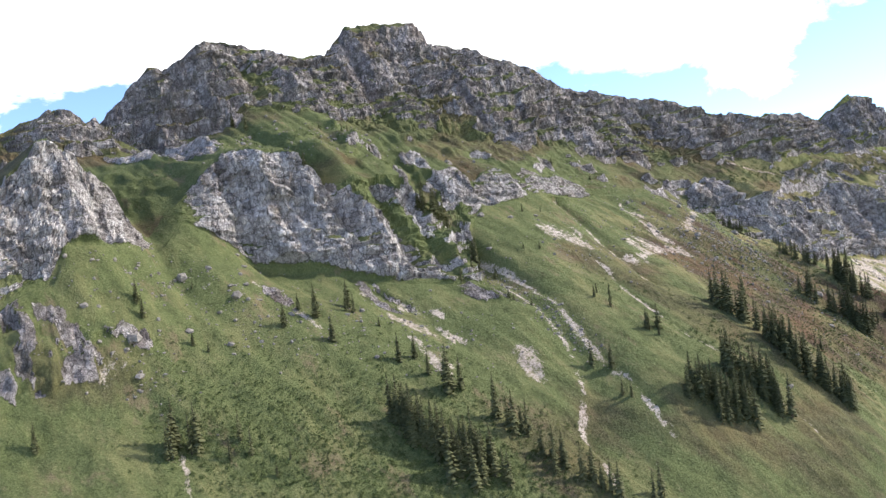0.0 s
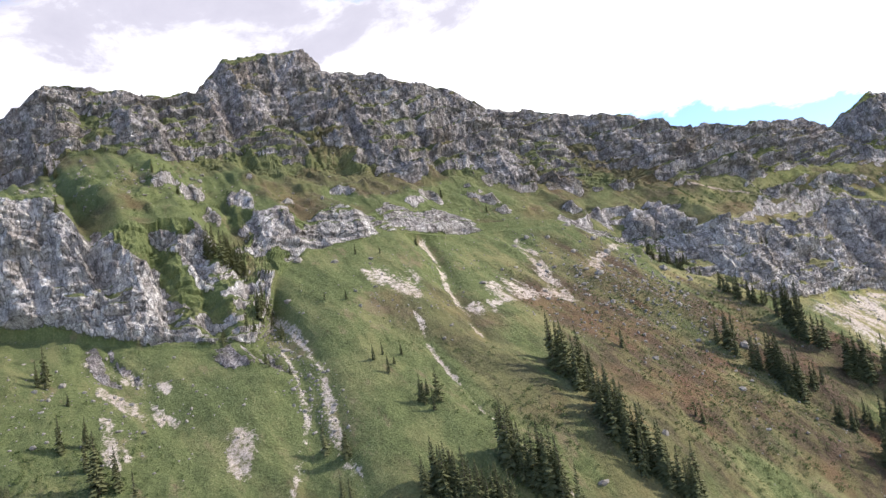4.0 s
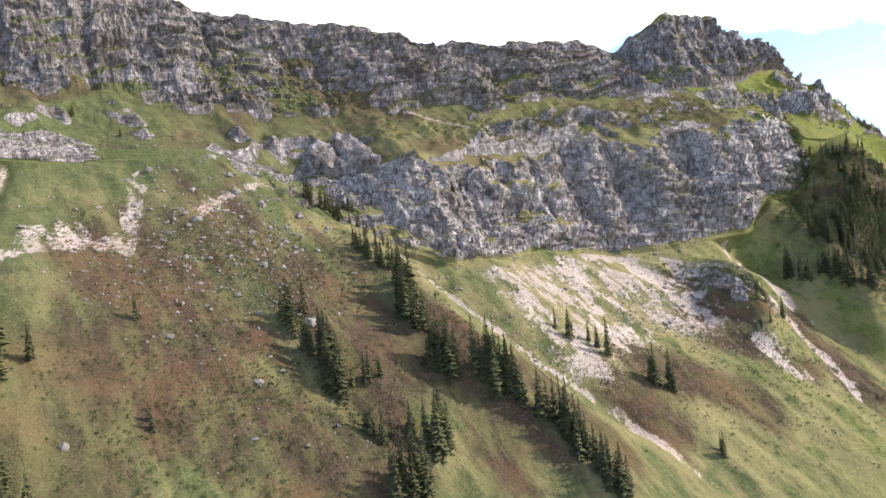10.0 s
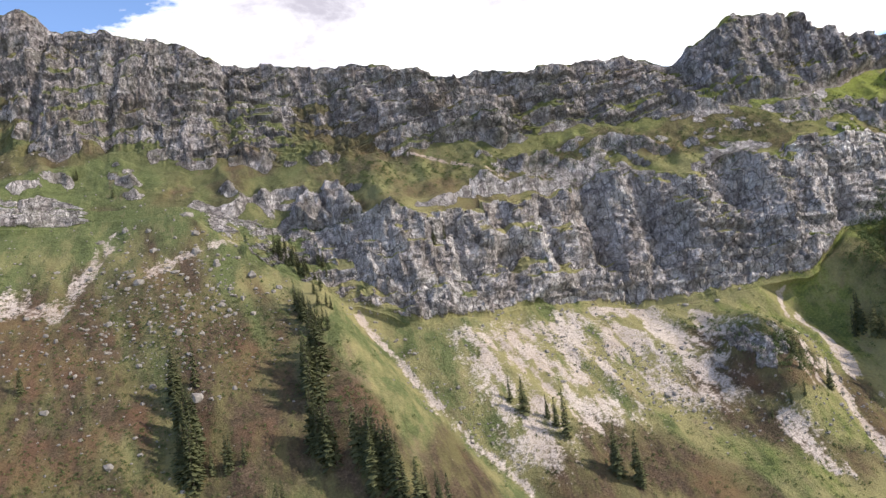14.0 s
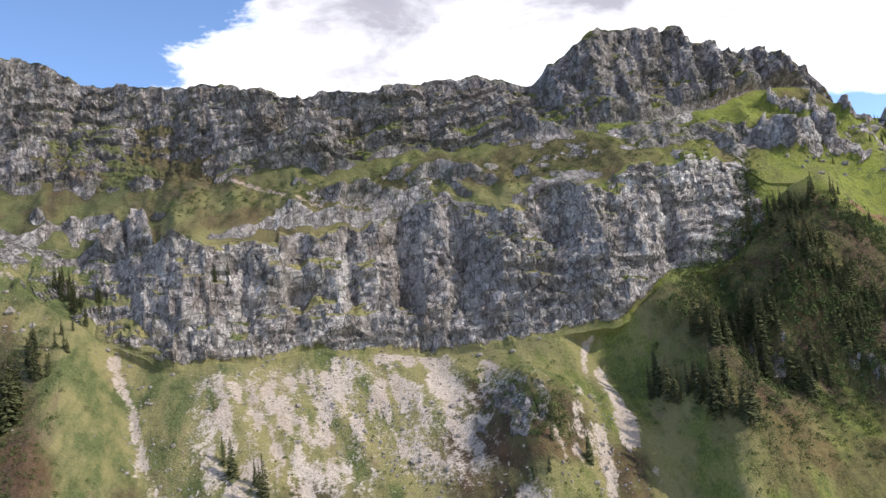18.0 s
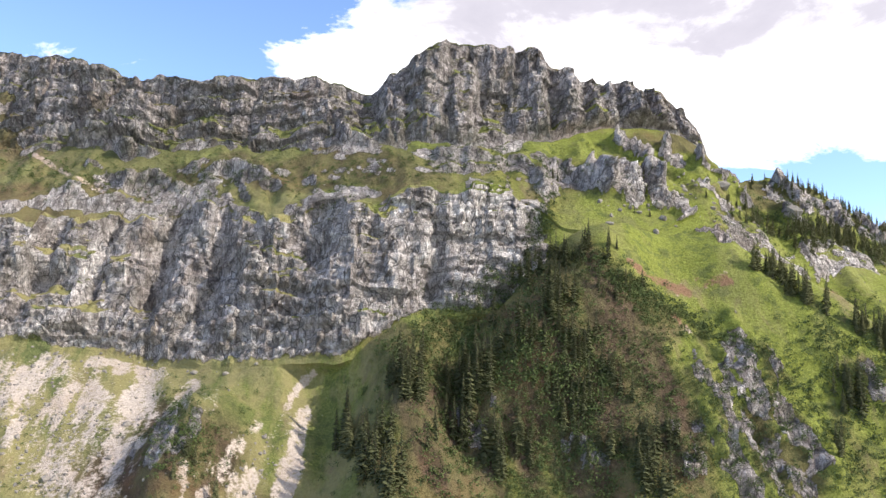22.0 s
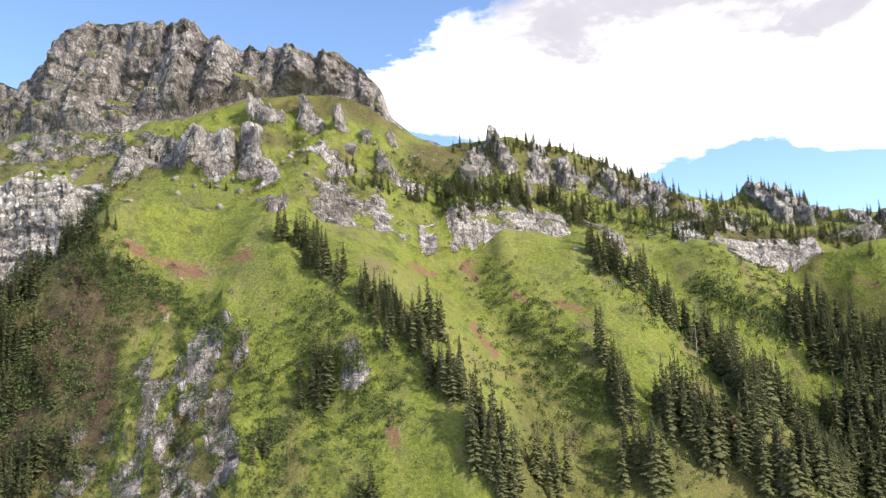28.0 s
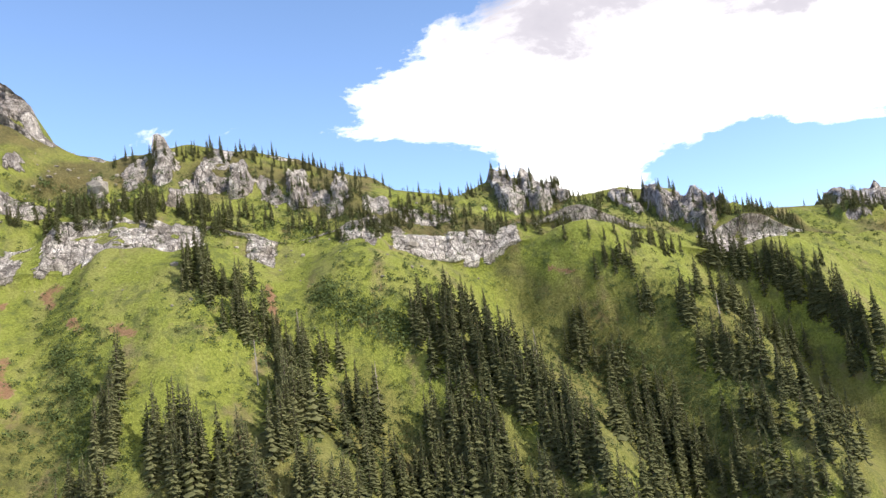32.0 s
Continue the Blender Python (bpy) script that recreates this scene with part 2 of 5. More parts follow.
STONES_EAST = [(1.1, (490, 318), (487, 300)), (0.9, (447, 331), (465, 321), (477, 315)), (1.0, (617, 292), (625, 288)), (1.5, (624, 288), (632, 285)), (1.7, (637, 288), (642, 288)), (1.4, (618, 291), (622, 289)), (1.4, (675, 287), (680, 285)), (1.2, (687, 287), (690, 284)), (1.3, (698, 279), (702, 276)), (1.3, (706, 277), (711, 275)), (1.5, (688, 272), (691, 266)), (1.2, (670, 258), (672, 253)), (1.5, (735, 252), (737, 247)), (0.9, (672, 256), (672, 252)),
               (0.9, (626, 279), (628, 276)), (1.1, (733, 284), (736, 275)), (0.9, (708, 277), (711, 275)), (0.9, (688, 289), (694, 286)), (0.9, (675, 287), (678, 286)), (0.9, (800, 283), (806, 281))]
# heath: half width and line
HEATH = [(7, (462, 232), (486, 218)), (6, (500, 236), (516, 222)), (7, (535, 236), (528, 214)), (11, (228, 238), (250, 218)), (12, (292, 245), (262, 222)), (10, (205, 244), (180, 236)), (20, (800, 262), (822, 236)), (20, (840, 262), (864, 236)), (14, (752, 250), (782, 232)), (12, (700, 246), (740, 236)), (24, (331, 283), (340, 267), (345, 257)), (24, (322, 253), (348, 242), (352, 222)), (18, (360, 290), (372, 276), (378, 250)), (14, (352, 236), (357, 220)), (9, (285, 290), (272, 279), (272, 262)),
         (9, (70, 280), (88, 281)), (10, (503, 243), (524, 246)), (20, (606, 274), (595, 261), (580, 254)), (16, (616, 262), (602, 248)),
         (8, (448, 228), (450, 221)), (10, (417, 234), (426, 220)), (14, (395, 250), (400, 225)), (10, (268, 293), (266, 286))]
# small crags in the slopes
CRAGS = [(5, (510, 246), (517, 248)), (10, (637, 269), (633, 262), (632, 252), (633, 236)), (4, (641, 264), (640, 254)), (3, (620, 254), (620, 248)), (4, (645, 254), (647, 247)), (7, (66, 299), (71, 291), (66, 282)), (4, (139, 356), (150, 354), (162, 357)), (5, (614, 318), (628, 316)), (3, (641, 304), (646, 298)), (2.5, (652, 318), (660, 313)), (2, (656, 311), (660, 305)), (2.5, (668, 314), (676, 311)), (4, (93, 290), (97, 288)), (8, (74, 293), (77, 284)), (6, (72, 284), (65, 279)),
         (4, (181, 290), (185, 285)), (4, (212, 286), (222, 285)), (3, (145, 296), (147, 293)), (3.5, (664, 266), (666, 263)), (5, (631, 246), (632, 238)), (4, (578, 255), (580, 251)), (3, (598, 249), (601, 247)),
         (3, (386, 300), (392, 296)), (4, (240, 334), (246, 345)), (9, (925, 302), (948, 303)), (5, (872, 300), (884, 298)), (3, (693, 325), (696, 319)), (3, (727, 318), (730, 312)),
         (3.5, (755, 299), (757, 292)), (2.5, (773, 308), (776, 303)), (2.5, (690, 314), (692, 310))]
# turf between the crags of the western cliff: half width and line
TURF = [(5, (195, 345), (200, 327), (208, 319), (211, 307), (218, 301)), (4, (216, 333), (211, 336), (195, 343)), (6, (136, 350), (133, 337), (132, 327)), (4, (242, 338), (227, 320), (245, 313)), (4, (243, 308), (246, 317)), (3, (258, 330), (263, 341)), (2.5, (292, 330), (284, 340))]
# clefts (-) and pillars (+) in the cliffs: half width, metres, line
CLEFTS = [(3, -7, (188, 334), (184, 300)), (2.5, -6, (207, 338), (203, 300)), (3, -6, (219, 330), (214, 296)), (2.5, -5, (172, 350), (176, 318)), (2, -5, (152, 345), (154, 312)), (3, -5, (90, 345), (88, 310)), (2.5, -6, (103, 335), (100, 312)),
          (3.5, -7, (545, 318), (541, 292)), (2.5, -6, (502, 316), (497, 280)), (2, -5, (484, 312), (481, 280)), (2.5, -5, (449, 310), (450, 276)), (2.5, -5, (516, 312), (513, 272)), (2, -5, (574, 310), (572, 284)), (2.5, -5, (468, 302), (464, 276)),
          (4.5, 6, (530, 312), (523, 278)), (4, 6, (553, 314), (550, 276)), (5, 5, (434, 304), (436, 274)), (4, 5, (508, 312), (505, 272)), (4, 4, (492, 308), (489, 272)), (5, 6, (162, 350), (164, 310)), (4, 5, (198, 334), (196, 300))]
# clefts and pillars in the upper wall
WALL_CLEFTS = [(1.8, -6, (616, 368), (613, 340)), (1.6, -5, (627, 364), (625, 342)), (1.7, -6, (638, 362), (637, 343)), (1.6, -5, (649, 360), (648, 345)), (1.5, -4, (659, 356), (659, 342)), (3.5, 3, (621, 362), (620, 342)), (3.5, 3, (632, 360), (631, 342)), (4, 3, (644, 358), (643, 345)), (3.5, 3, (654, 356), (654, 344)),
               (2.2, -6, (594, 370), (590, 338)), (2.0, -6, (583, 368), (579, 336)), (2.0, -5, (604, 370), (603, 345)), (2.0, -5, (570, 362), (567, 334)), (2.5, -6, (520, 358), (517, 335)), (2.2, -5, (478, 360), (474, 338)), (2.2, -6, (430, 374), (426, 340)), (2.5, -7, (392, 384), (387, 345)),
               (2.5, -7, (348, 408), (342, 352)), (2.5, -7, (318, 416), (312, 355)), (2.5, -7, (268, 420), (262, 365)), (2.5, -6, (238, 410), (234, 372)), (2.2, -6, (207, 414), (203, 382)), (2.2, -6, (184, 408), (181, 375)), (2, -6, (160, 392), (158, 368)), (2, -5, (295, 428), (292, 370))]
# where the low eastern band of rock comes to light: x from and to
BANDS = [(647, 674), (677, 681), (684, 716), (726, 732), (748, 758), (761, 794), (808, 822), (850, 880)]
# towers that stand free in the bench
TOWERS = [(3.4, 3.4, (628, 321), (629, 313)), (2.8, 3.2, (636, 319), (637, 311)), (2.2, 3, (641, 311), (643, 306)), (3, 3, (621, 321), (622, 315)), (1.8, 2, (646, 306), (648, 303)), (2.0, 1.4, (701, 324), (703, 319)), (2.2, 2.5, (712, 322), (713, 318)), (2.4, 2.5, (720, 321), (721, 316)), (2.8, 2.5, (735, 318), (737, 311)), (2.4, 2.5, (747, 315), (748, 309)), (4, 3, (795, 318), (797, 308)), (3.5, 3, (804, 317), (806, 308)),
          (2.6, 2.5, (813, 314), (814, 308)), (3.5, 2, (836, 310), (838, 303)), (3.2, 2, (847, 307), (849, 300)), (2.4, 2, (862, 301), (864, 296)), (2.4, 1.6, (647, 331), (651, 329)), (1.5, 1.2, (656, 328), (658, 325)), (1.5, 1.0, (663, 325), (664, 322)), (1.4, 1.0, (670, 324), (671, 321)), (3.2, 2.2, (634, 334), (639, 330)),
          (5, 4, (409, 312), (411, 300)), (4, 4, (418, 316), (420, 304)), (6, 5, (850, 306), (857, 297)), (2.5, 2.5, (700, 328), (702, 324))]
# ribs (+) and gullies (-): half width, metres, line
RIBS = [(7, 6, (565, 271), (561, 258), (556, 240), (552, 225)), (12, 5, (406, 276), (400, 247), (408, 227), (416, 200)), (14, 8, (617, 299), (606, 282), (590, 266), (572, 254), (560, 235)), (9, 8, (520, 250), (514, 239)),
        (12, 6, (646, 293), (664, 279), (678, 268), (687, 255), (691, 235)), (11, 6, (719, 288), (731, 273), (742, 262), (750, 245)), (11, 7, (752, 284), (768, 275), (784, 260), (796, 247), (801, 225)),
        (13, 8, (812, 289), (832, 272), (846, 252), (850, 230)), (13, 8, (868, 285), (880, 262), (890, 240))]
GULLIES = [(9, -3, (545, 266), (547, 249), (544, 230)), (9, -5, (679, 288), (691, 272), (700, 260), (703, 240)), (12, -10, (738, 270), (757, 252), (767, 232)), (13, -14, (790, 277), (806, 263), (819, 244), (822, 225)),
           (11, -7, (846, 278), (862, 258), (868, 235)), (6, -3.5, (407, 290), (415, 272), (425, 250), (441, 222)), (6, -3, (303, 319), (291, 294), (284, 279)), (9, -4, (232, 300), (228, 280), (216, 255), (200, 240)), (8, -6, (584, 285), (578, 268), (574, 250))]

STEP = 0.85
XS = np.concatenate([np.arange(-400, 28, 14.0), np.arange(30, 965, STEP), np.arange(970, 1510, 15.0)])
FINE = (XS > 28) & (XS < 966)


def lattice(ix, iy, iz, seed):
    h = (ix * 374761393 + iy * 668265263 + iz * 2147483647 + seed * 1274126177) & 0xFFFFFFFF
    h = ((h ^ (h >> 13)) * 1274126177) & 0xFFFFFFFF
    return ((h ^ (h >> 16)) & 0xFFFF) / 65535.0


def value(x, y, z=0.0, seed=0):
    """Smooth noise between 0 and 1."""
    x, y, z = np.broadcast_arrays(np.asarray(x, float), np.asarray(y, float), np.asarray(z, float))
    fx, fy, fz = np.floor(x), np.floor(y), np.floor(z)
    ix, iy, iz = fx.astype(np.int64), fy.astype(np.int64), fz.astype(np.int64)
    ux, uy, uz = x - fx, y - fy, z - fz
    ux, uy, uz = ux * ux * (3 - 2 * ux), uy * uy * (3 - 2 * uy), uz * uz * (3 - 2 * uz)
    flat = not np.any(uz)
    total = 0.0
    for a in (0, 1):
        for b in (0, 1):
            for c in ((0,) if flat else (0, 1)):
                w = (ux if a else 1 - ux) * (uy if b else 1 - uy) * (uz if c else 1 - uz)
                total = total + w * lattice(ix + a, iy + b, iz + c, seed)
    return total


def fbm(x, y, octaves=4, seed=0, gain=0.5):
    total, amp, norm = 0.0, 1.0, 0.0
    for o in range(octaves):
        total = total + amp * value(x * 2 ** o, y * 2 ** o, 0.0, seed + o)
        norm, amp = norm + amp, amp * gain
    return total / norm


def ridged(x, y, octaves=3, seed=0):
    total, amp, norm = 0.0, 1.0, 0.0
    for o in range(octaves):
        total = total + amp * (1 - np.abs(2 * value(x * 2 ** o, y * 2 ** o, 0.0, seed + o) - 1))
        norm, amp = norm + amp, amp * 0.5
    return total / norm


def blocks(x, z, wide, high, seed):
    """Jointed rock: one random level a block, the rows offset from column to column."""
    col = np.floor(x / wide).astype(np.int64)
    row = np.floor(z / high + 5 * lattice(col, col * 0, col * 0, seed)).astype(np.int64)
    lean = (x / wide - col - 0.5) * (lattice(col, row, col * 0, seed + 2) - 0.5)
    tip = (z / high + 5 * lattice(col, col * 0, col * 0, seed) - row - 0.5) * (lattice(col, row, col * 0, seed + 3) - 0.5)
    return lattice(col, row, col * 0, seed + 1) - 0.5 + 0.9 * lean + 0.7 * tip


def step(a, b, v):
    u = np.clip((v - a) / (b - a), 0, 1)
    return u * u * (3 - 2 * u)


def eased(values, metres):
    """Smooths a row of values along XS."""
    n = max(1, int(metres / STEP))
    k = np.hanning(2 * n + 3)[1:-1]
    full = np.interp(np.arange(XS[0], XS[-1], STEP), XS, values)
    soft = np.convolve(np.pad(full, n, mode="edge"), k / k.sum(), "valid")
    return np.interp(XS, np.arange(XS[0], XS[-1], STEP), soft)


def line(points, soft, level=None):
    p = np.array(points, float)
    y = eased(np.interp(XS, p[:, 0], p[:, 1]), soft)
    z = eased(np.interp(XS, p[:, 0], p[:, 2]), soft) if level is None else np.full_like(XS, float(level))
    return y, z


def build_grid():
    crest = line(CREST_WEST + CREST_EAST, 1.5)
    wall = line(WALL_FOOT, 10)
    jag = (fbm(XS / 15, XS * 0 + 0.2, 4, 109, 0.6) - 0.5) * np.where(XS > 580, 10, 18) * step(12, 30, crest[1] - wall[1])
    wall = (wall[0] + 0.5 * jag, wall[1] + jag)
    top = line(CLIFF_TOP + CLIFF_TOP_EAST, 2.5)
    foot = line(CLIFF_FOOT + CLIFF_FOOT_EAST, 2.5)
    tall = step(5, 20, top[1] - foot[1])
    west = step(345, 320, XS)
    jag = (fbm(XS / 13, XS * 0 + 0.3, 4, 101, 0.6) - 0.5) * (9 - 3 * west) * tall + (blocks(XS, XS * 0, 11.0, 50.0, 103)) * (5 - 2 * west) * tall
    top = (top[0] + 0.6 * jag, top[1] + jag)
    jag = (fbm(XS / 10, XS * 0 + 0.7, 3, 105, 0.6) - 0.5) * (6 - 2 * west) * tall
    foot = (foot[0] + 0.8 * jag, foot[1] + 0.8 * jag)
    small = (1 - tall) * (XS > 640) * step(4, 7, top[1] - foot[1])
    jag = (fbm(XS / 16, XS * 0 + 0.9, 3, 107, 0.6) - 0.5) * 2
    top = (top[0], top[1] + small * (jag * 2.2 + 2.0 * blocks(XS, XS * 0, 5.0, 50.0, 113)))
    foot = (foot[0], np.minimum(foot[1] + small * jag * -1.5, top[1] - 0.5))
    taller = step(646, 652, XS) * step(800, 794, XS)
    top, foot = (top[0], top[1] + 1.6 * taller), (foot[0], foot[1] - 0.8 * taller)
    shoulder = line(SHOULDER, 9)
    mid = line(SLOPE_250, 10, 250)
    low = line(SLOPE_200, 12, 200)
    shoulder = (shoulder[0], np.maximum(shoulder[1], 252.0))
    toe = (low[0] - 120, np.full_like(XS, 85.0))
    deep = (low[0] - 330, np.full_like(XS, 20.0))
    flat = (low[0] * 0 - 900, np.full_like(XS, 0.0))
    back1 = (crest[0] + 14, crest[1] - 9)
    back2 = (crest[0] + 130, crest[1] - 95)
    back3 = (crest[0] * 0 + 1100, np.full_like(XS, 60.0))
    parts = [(flat, deep, 8, 0), (deep, toe, 10, 0), (toe, low, 34, 0), (low, mid, 62, 0), (mid, shoulder, 30, 0), (shoulder, foot, 34, 0),
             (foot, top, 64, 1), (top, wall, 46, 2), (wall, crest, 92, 3), (crest, back1, 6, 4), (back1, back2, 10, 4), (back2, back3, 8, 4)]
    ys, zs, zone, along = [], [], [], []
    for (a, b, n, kind) in parts:
        for i in range(n):
            u = i / n
            ys.append(a[0] * (1 - u) + b[0] * u)
            zs.append(a[1] * (1 - u) + b[1] * u)
            zone.append(kind)
            along.append(u)
    ys.append(parts[-1][1][0])
    zs.append(parts[-1][1][1])
    zone.append(4)
    along.append(1.0)
    return np.array(ys), np.array(zs), np.array(zone), np.array(along), foot, top, wall, crest


def near_lines(X, Z, lines, skip=1):
    """For each line in turn: the distance from it over its half width, on the part of the grid round it."""
    for entry in lines:
        wide, pts = entry[0], np.array(entry[skip:], float)
        lo, hi = pts.min(0) - wide * 2.2, pts.max(0) + wide * 2.2
        cols = np.where((XS > lo[0]) & (XS < hi[0]))[0]
        if not len(cols):
            continue
        c = slice(cols[0], cols[-1] + 1)
        x, z = X[:, c], Z[:, c]
        best = np.full(x.shape, 1e9)
        for a, b in zip(pts[:-1], pts[1:]):
            d = b - a
            u = np.clip(((x - a[0]) * d[0] + (z - a[1]) * d[1]) / max(d @ d, 1e-6), 0, 1)
            best = np.minimum(best, np.hypot(x - a[0] - u * d[0], z - a[1] - u * d[1]))
        yield c, best / wide, entry


OVERGROWN = [(550, 272), (566, 276), (590, 288), (600, 298), (607, 297), (613, 291), (619, 286), (626, 281), (634, 276), (643, 273), (648, 266), (656, 258), (662, 248)]   # upper edge, x and z


def stretches(x, spans):
    total = 0.0 * x
    for a, b in spans:
        total = np.maximum(total, step(a - 2, a + 1.5, x) * step(b + 2, b - 1.5, x))
    return total


def meadow(X, Z):
    """The smooth pasture on the spur between the two cliffs."""
    return step(600, 607, X) * step(660, 646, X) * step(316, 308, Z + 5 * (fbm(X / 9, Z / 9, 2, 115) - 0.5)) * step(284, 290, Z)


def relief():
    Y, Z, zone, along, foot, top, wall, crest = build_grid()
    X = np.broadcast_to(XS, Y.shape).copy()
    # round the kinks between the segments, but keep the crest
    lock = (zone >= 3)[:, None]
    for _ in range(3):
        Ys, Zs = Y.copy(), Z.copy()
        Ys[1:-1] = (Y[:-2] + 2 * Y[1:-1] + Y[2:]) / 4
        Zs[1:-1] = (Z[:-2] + 2 * Z[1:-1] + Z[2:]) / 4
        Y, Z = np.where(lock, Y, Ys), np.where(lock, Z, Zs)
    v = along[:, None]
    zc = zone[:, None]
    height = (top[1] - foot[1])[None, :]
    reach = step(2.5, 9, height)
    fade = np.minimum(step(0, 0.10, v), 1 - step(0.93, 1.0, v) * 0.6)
    here = np.where(XS > 652, stretches(XS, BANDS), 1.0 - step(600, 605, XS) * step(650, 644, XS))[None, :]
    in_cliff = (zc == 1) * reach * fade * here
    upper = (step(5, 15, (crest[1] - wall[1])) * step(684, 672, XS))[None, :]
    in_wall = (zc == 3) * upper * step(0, 0.12, v)
    bench = (zc == 2) * np.ones_like(Y)
    slope = ((zc == 0) * np.ones_like(Y))
    back = (zc == 4) * np.ones_like(Y)
    W = X * 0.86 - Y * 0.5
    MEADOW = meadow(X, Z)
    # cliffs: buttresses, slabs between cracks, beds that come and go
    wx, wz = X + 7 * (fbm(X / 19, Z / 19, 2, 5) - 0.5), Z + 7 * (fbm(X / 25, Z / 25, 2, 7) - 0.5)
    butt = ridged(wx / 36.0, Z / 110.0, 2, 3) - 0.55
    flute = ridged(wx / 13.0, wz / 40.0, 3, 11) - 0.6
    vx, vz = wx + 0.9 * (fbm(X / 3.1, Z / 4.3, 2, 19) - 0.5), wz + 0.8 * (fbm(X / 4.7, Z / 2.9, 2, 21) - 0.5)
    slab = blocks(vx + 0.14 * vz, vz, 10.0, 17.0, 15) * 0.52 + blocks(vx - 0.1 * vz, vz, 4.3, 7.0, 17) * 0.32 + blocks(vx + 0.05 * vz, vz, 2.1, 2.6, 18) * 0.16
    layer = np.floor((vz + 0.05 * X) / 2.3).astype(np.int64)
    strata = lattice(layer, np.floor(vx / 26.0).astype(np.int64), layer * 0, 25) - 0.5
    layer = np.floor((vz + 0.05 * X) / 1.1).astype(np.int64)
    thin_beds = lattice(layer, np.floor(vx / 11.0).astype(np.int64), layer * 0, 26) - 0.5
    bedded = 0.55 + 0.9 * step(0.40, 0.60, fbm(X / 30, Z / 24, 2, 27) + 0.25 * step(535, 560, X) * step(605, 590, X))
    bed = wz * 0.23 + X * 0.012
    beds = (np.abs((bed % 1.0) - 0.5) * 2 - 0.5) * step(0.42, 0.62, fbm(X / 33, Z / 25, 2, 23))
    chip = fbm(X / 2.2, Z / 2.2, 2, 31, 0.6) - 0.5
    crack = 0.7 * np.clip(ridged(wx / 7.0, wz / 60.0, 2, 33) - 0.86, 0, 1)
    hole = in_cliff * step(1.0, 0.2, np.hypot((X - 468) / 13, (Z - 286) / 6.5))
    tame = step(0, 30, height) * 0.75 + 0.25
    out = in_cliff * tame * (6.0 * butt + 2.0 * flute + 4.8 * slab + 0.9 * beds + 2.0 * strata * bedded + 1.1 * thin_beds + 1.2 * chip - 9.0 * crack) - 5.5 * hole
    # upper wall: ribs and gullies that run down from the crest, broken ledges with turf
    rib = ridged(wx / 42.0 + 0.2 * Z / 38, Z / 120.0, 2, 41) - 0.55
    rib2 = ridged(wx / 15.0, wz / 44.0, 3, 45) - 0.6
    east = step(520, 570, X)
    pillar = (ridged(wx / 8.0, wz / 70.0, 2, 47) - 0.6) * step(545, 580, X) * step(690, 670, X)
    bed2 = wz * 0.12 - X * 0.02
    ledge = (np.abs((bed2 % 1.0) - 0.5) * 2 - 0.5) * step(0.35, 0.6, fbm(X / 36, Z / 22, 2, 49))
    hollow = np.clip(-(1.2 * rib + rib2) * 2.2, 0, 1)
    top_lock = 1 - 0.75 * step(0.9, 1.0, v)
    out = out + in_wall * top_lock * (10.5 * rib + (4.0 + 2.0 * east) * rib2 + (4.0 - 3.4 * east) * ledge + 1.5 * chip + (4.2 + 1.8 * east) * slab + (2.6 - 2.0 * east) * strata * bedded + (1.0 - 0.5 * east) * thin_beds + 5.0 * pillar)
    for c, d, entry in near_lines(X, Z, CLEFTS, 2):
        out[:, c] += in_cliff[:, c] * (0.62 if entry[1] < 0 else 0.45) * entry[1] * np.exp(-(np.maximum(d + 2.6 * (fbm(X[:, c] / 5, Z[:, c] / 8, 3, 35) - 0.5), 0)) ** 2)
    for c, d, entry in near_lines(X, Z, WALL_CLEFTS, 2):
        out[:, c] += (zc == 3) * step(0, 0.08, v) * (1 - 0.75 * step(0.8, 0.98, v)) * 0.4 * entry[1] * np.exp(-(np.maximum(d + 1.6 * (fbm(X[:, c] / 4, Z[:, c] / 7, 3, 37) - 0.5), 0)) ** 2)
    # benches: humps and small crags
    hump = np.sin(np.pi * np.clip(v, 0, 1)) * (1 - MEADOW)
    out = out + bench * hump * (6.0 * (fbm(wx / 26, W / 26, 4, 51) - 0.5) + 13.0 * np.clip(ridged(wx / 17, wz / 15, 3, 53) - 0.62, 0, 1) + 2.6 * slab * np.clip(4 * (ridged(wx / 17, wz / 15, 3, 53) - 0.58), 0, 1) + 1.6 * chip)
    calm = slope * step(40, 120, Z)
    gully = ridged(X / 24.0 + 0.02 * Z, Y / 160.0, 2, 61) - 0.6
    out = out + calm * (3.0 * gully + 3.0 * (fbm(X / 20, Z / 20, 4, 63) - 0.5) + 1.3 * (fbm(X / 4, Z / 4, 3, 65) - 0.5))
    free = np.maximum(calm, bench)
    for c, d, entry in near_lines(X, Z, RIBS + GULLIES, 2):
        out[:, c] += free[:, c] * entry[1] * np.exp(-(d * 1.1) ** 2)
    for c, d, entry in near_lines(X, Z, STONES_WEST + STONES_FAN):
        if entry[0] < 4:
            out[:, c] -= calm[:, c] * 0.5 * np.exp(-d ** 2)
    craggy = np.zeros_like(Y)
    for c, d, entry in near_lines(X, Z, CRAGS):
        craggy[:, c] = np.maximum(craggy[:, c], step(1.1, 0.6, d + 1.5 * (fbm(X[:, c] / 4, Z[:, c] / 5, 3, 91) - 0.5)))
    for c, d, entry in near_lines(X, Z, TOWERS, 2):
        body = step(1.1, 0.85, d + 0.9 * (fbm(X[:, c] / 3, Z[:, c] / 5, 3, 92) - 0.5))
        craggy[:, c] = np.maximum(craggy[:, c], body)
        out[:, c] += entry[1] * body * (zc != 1)
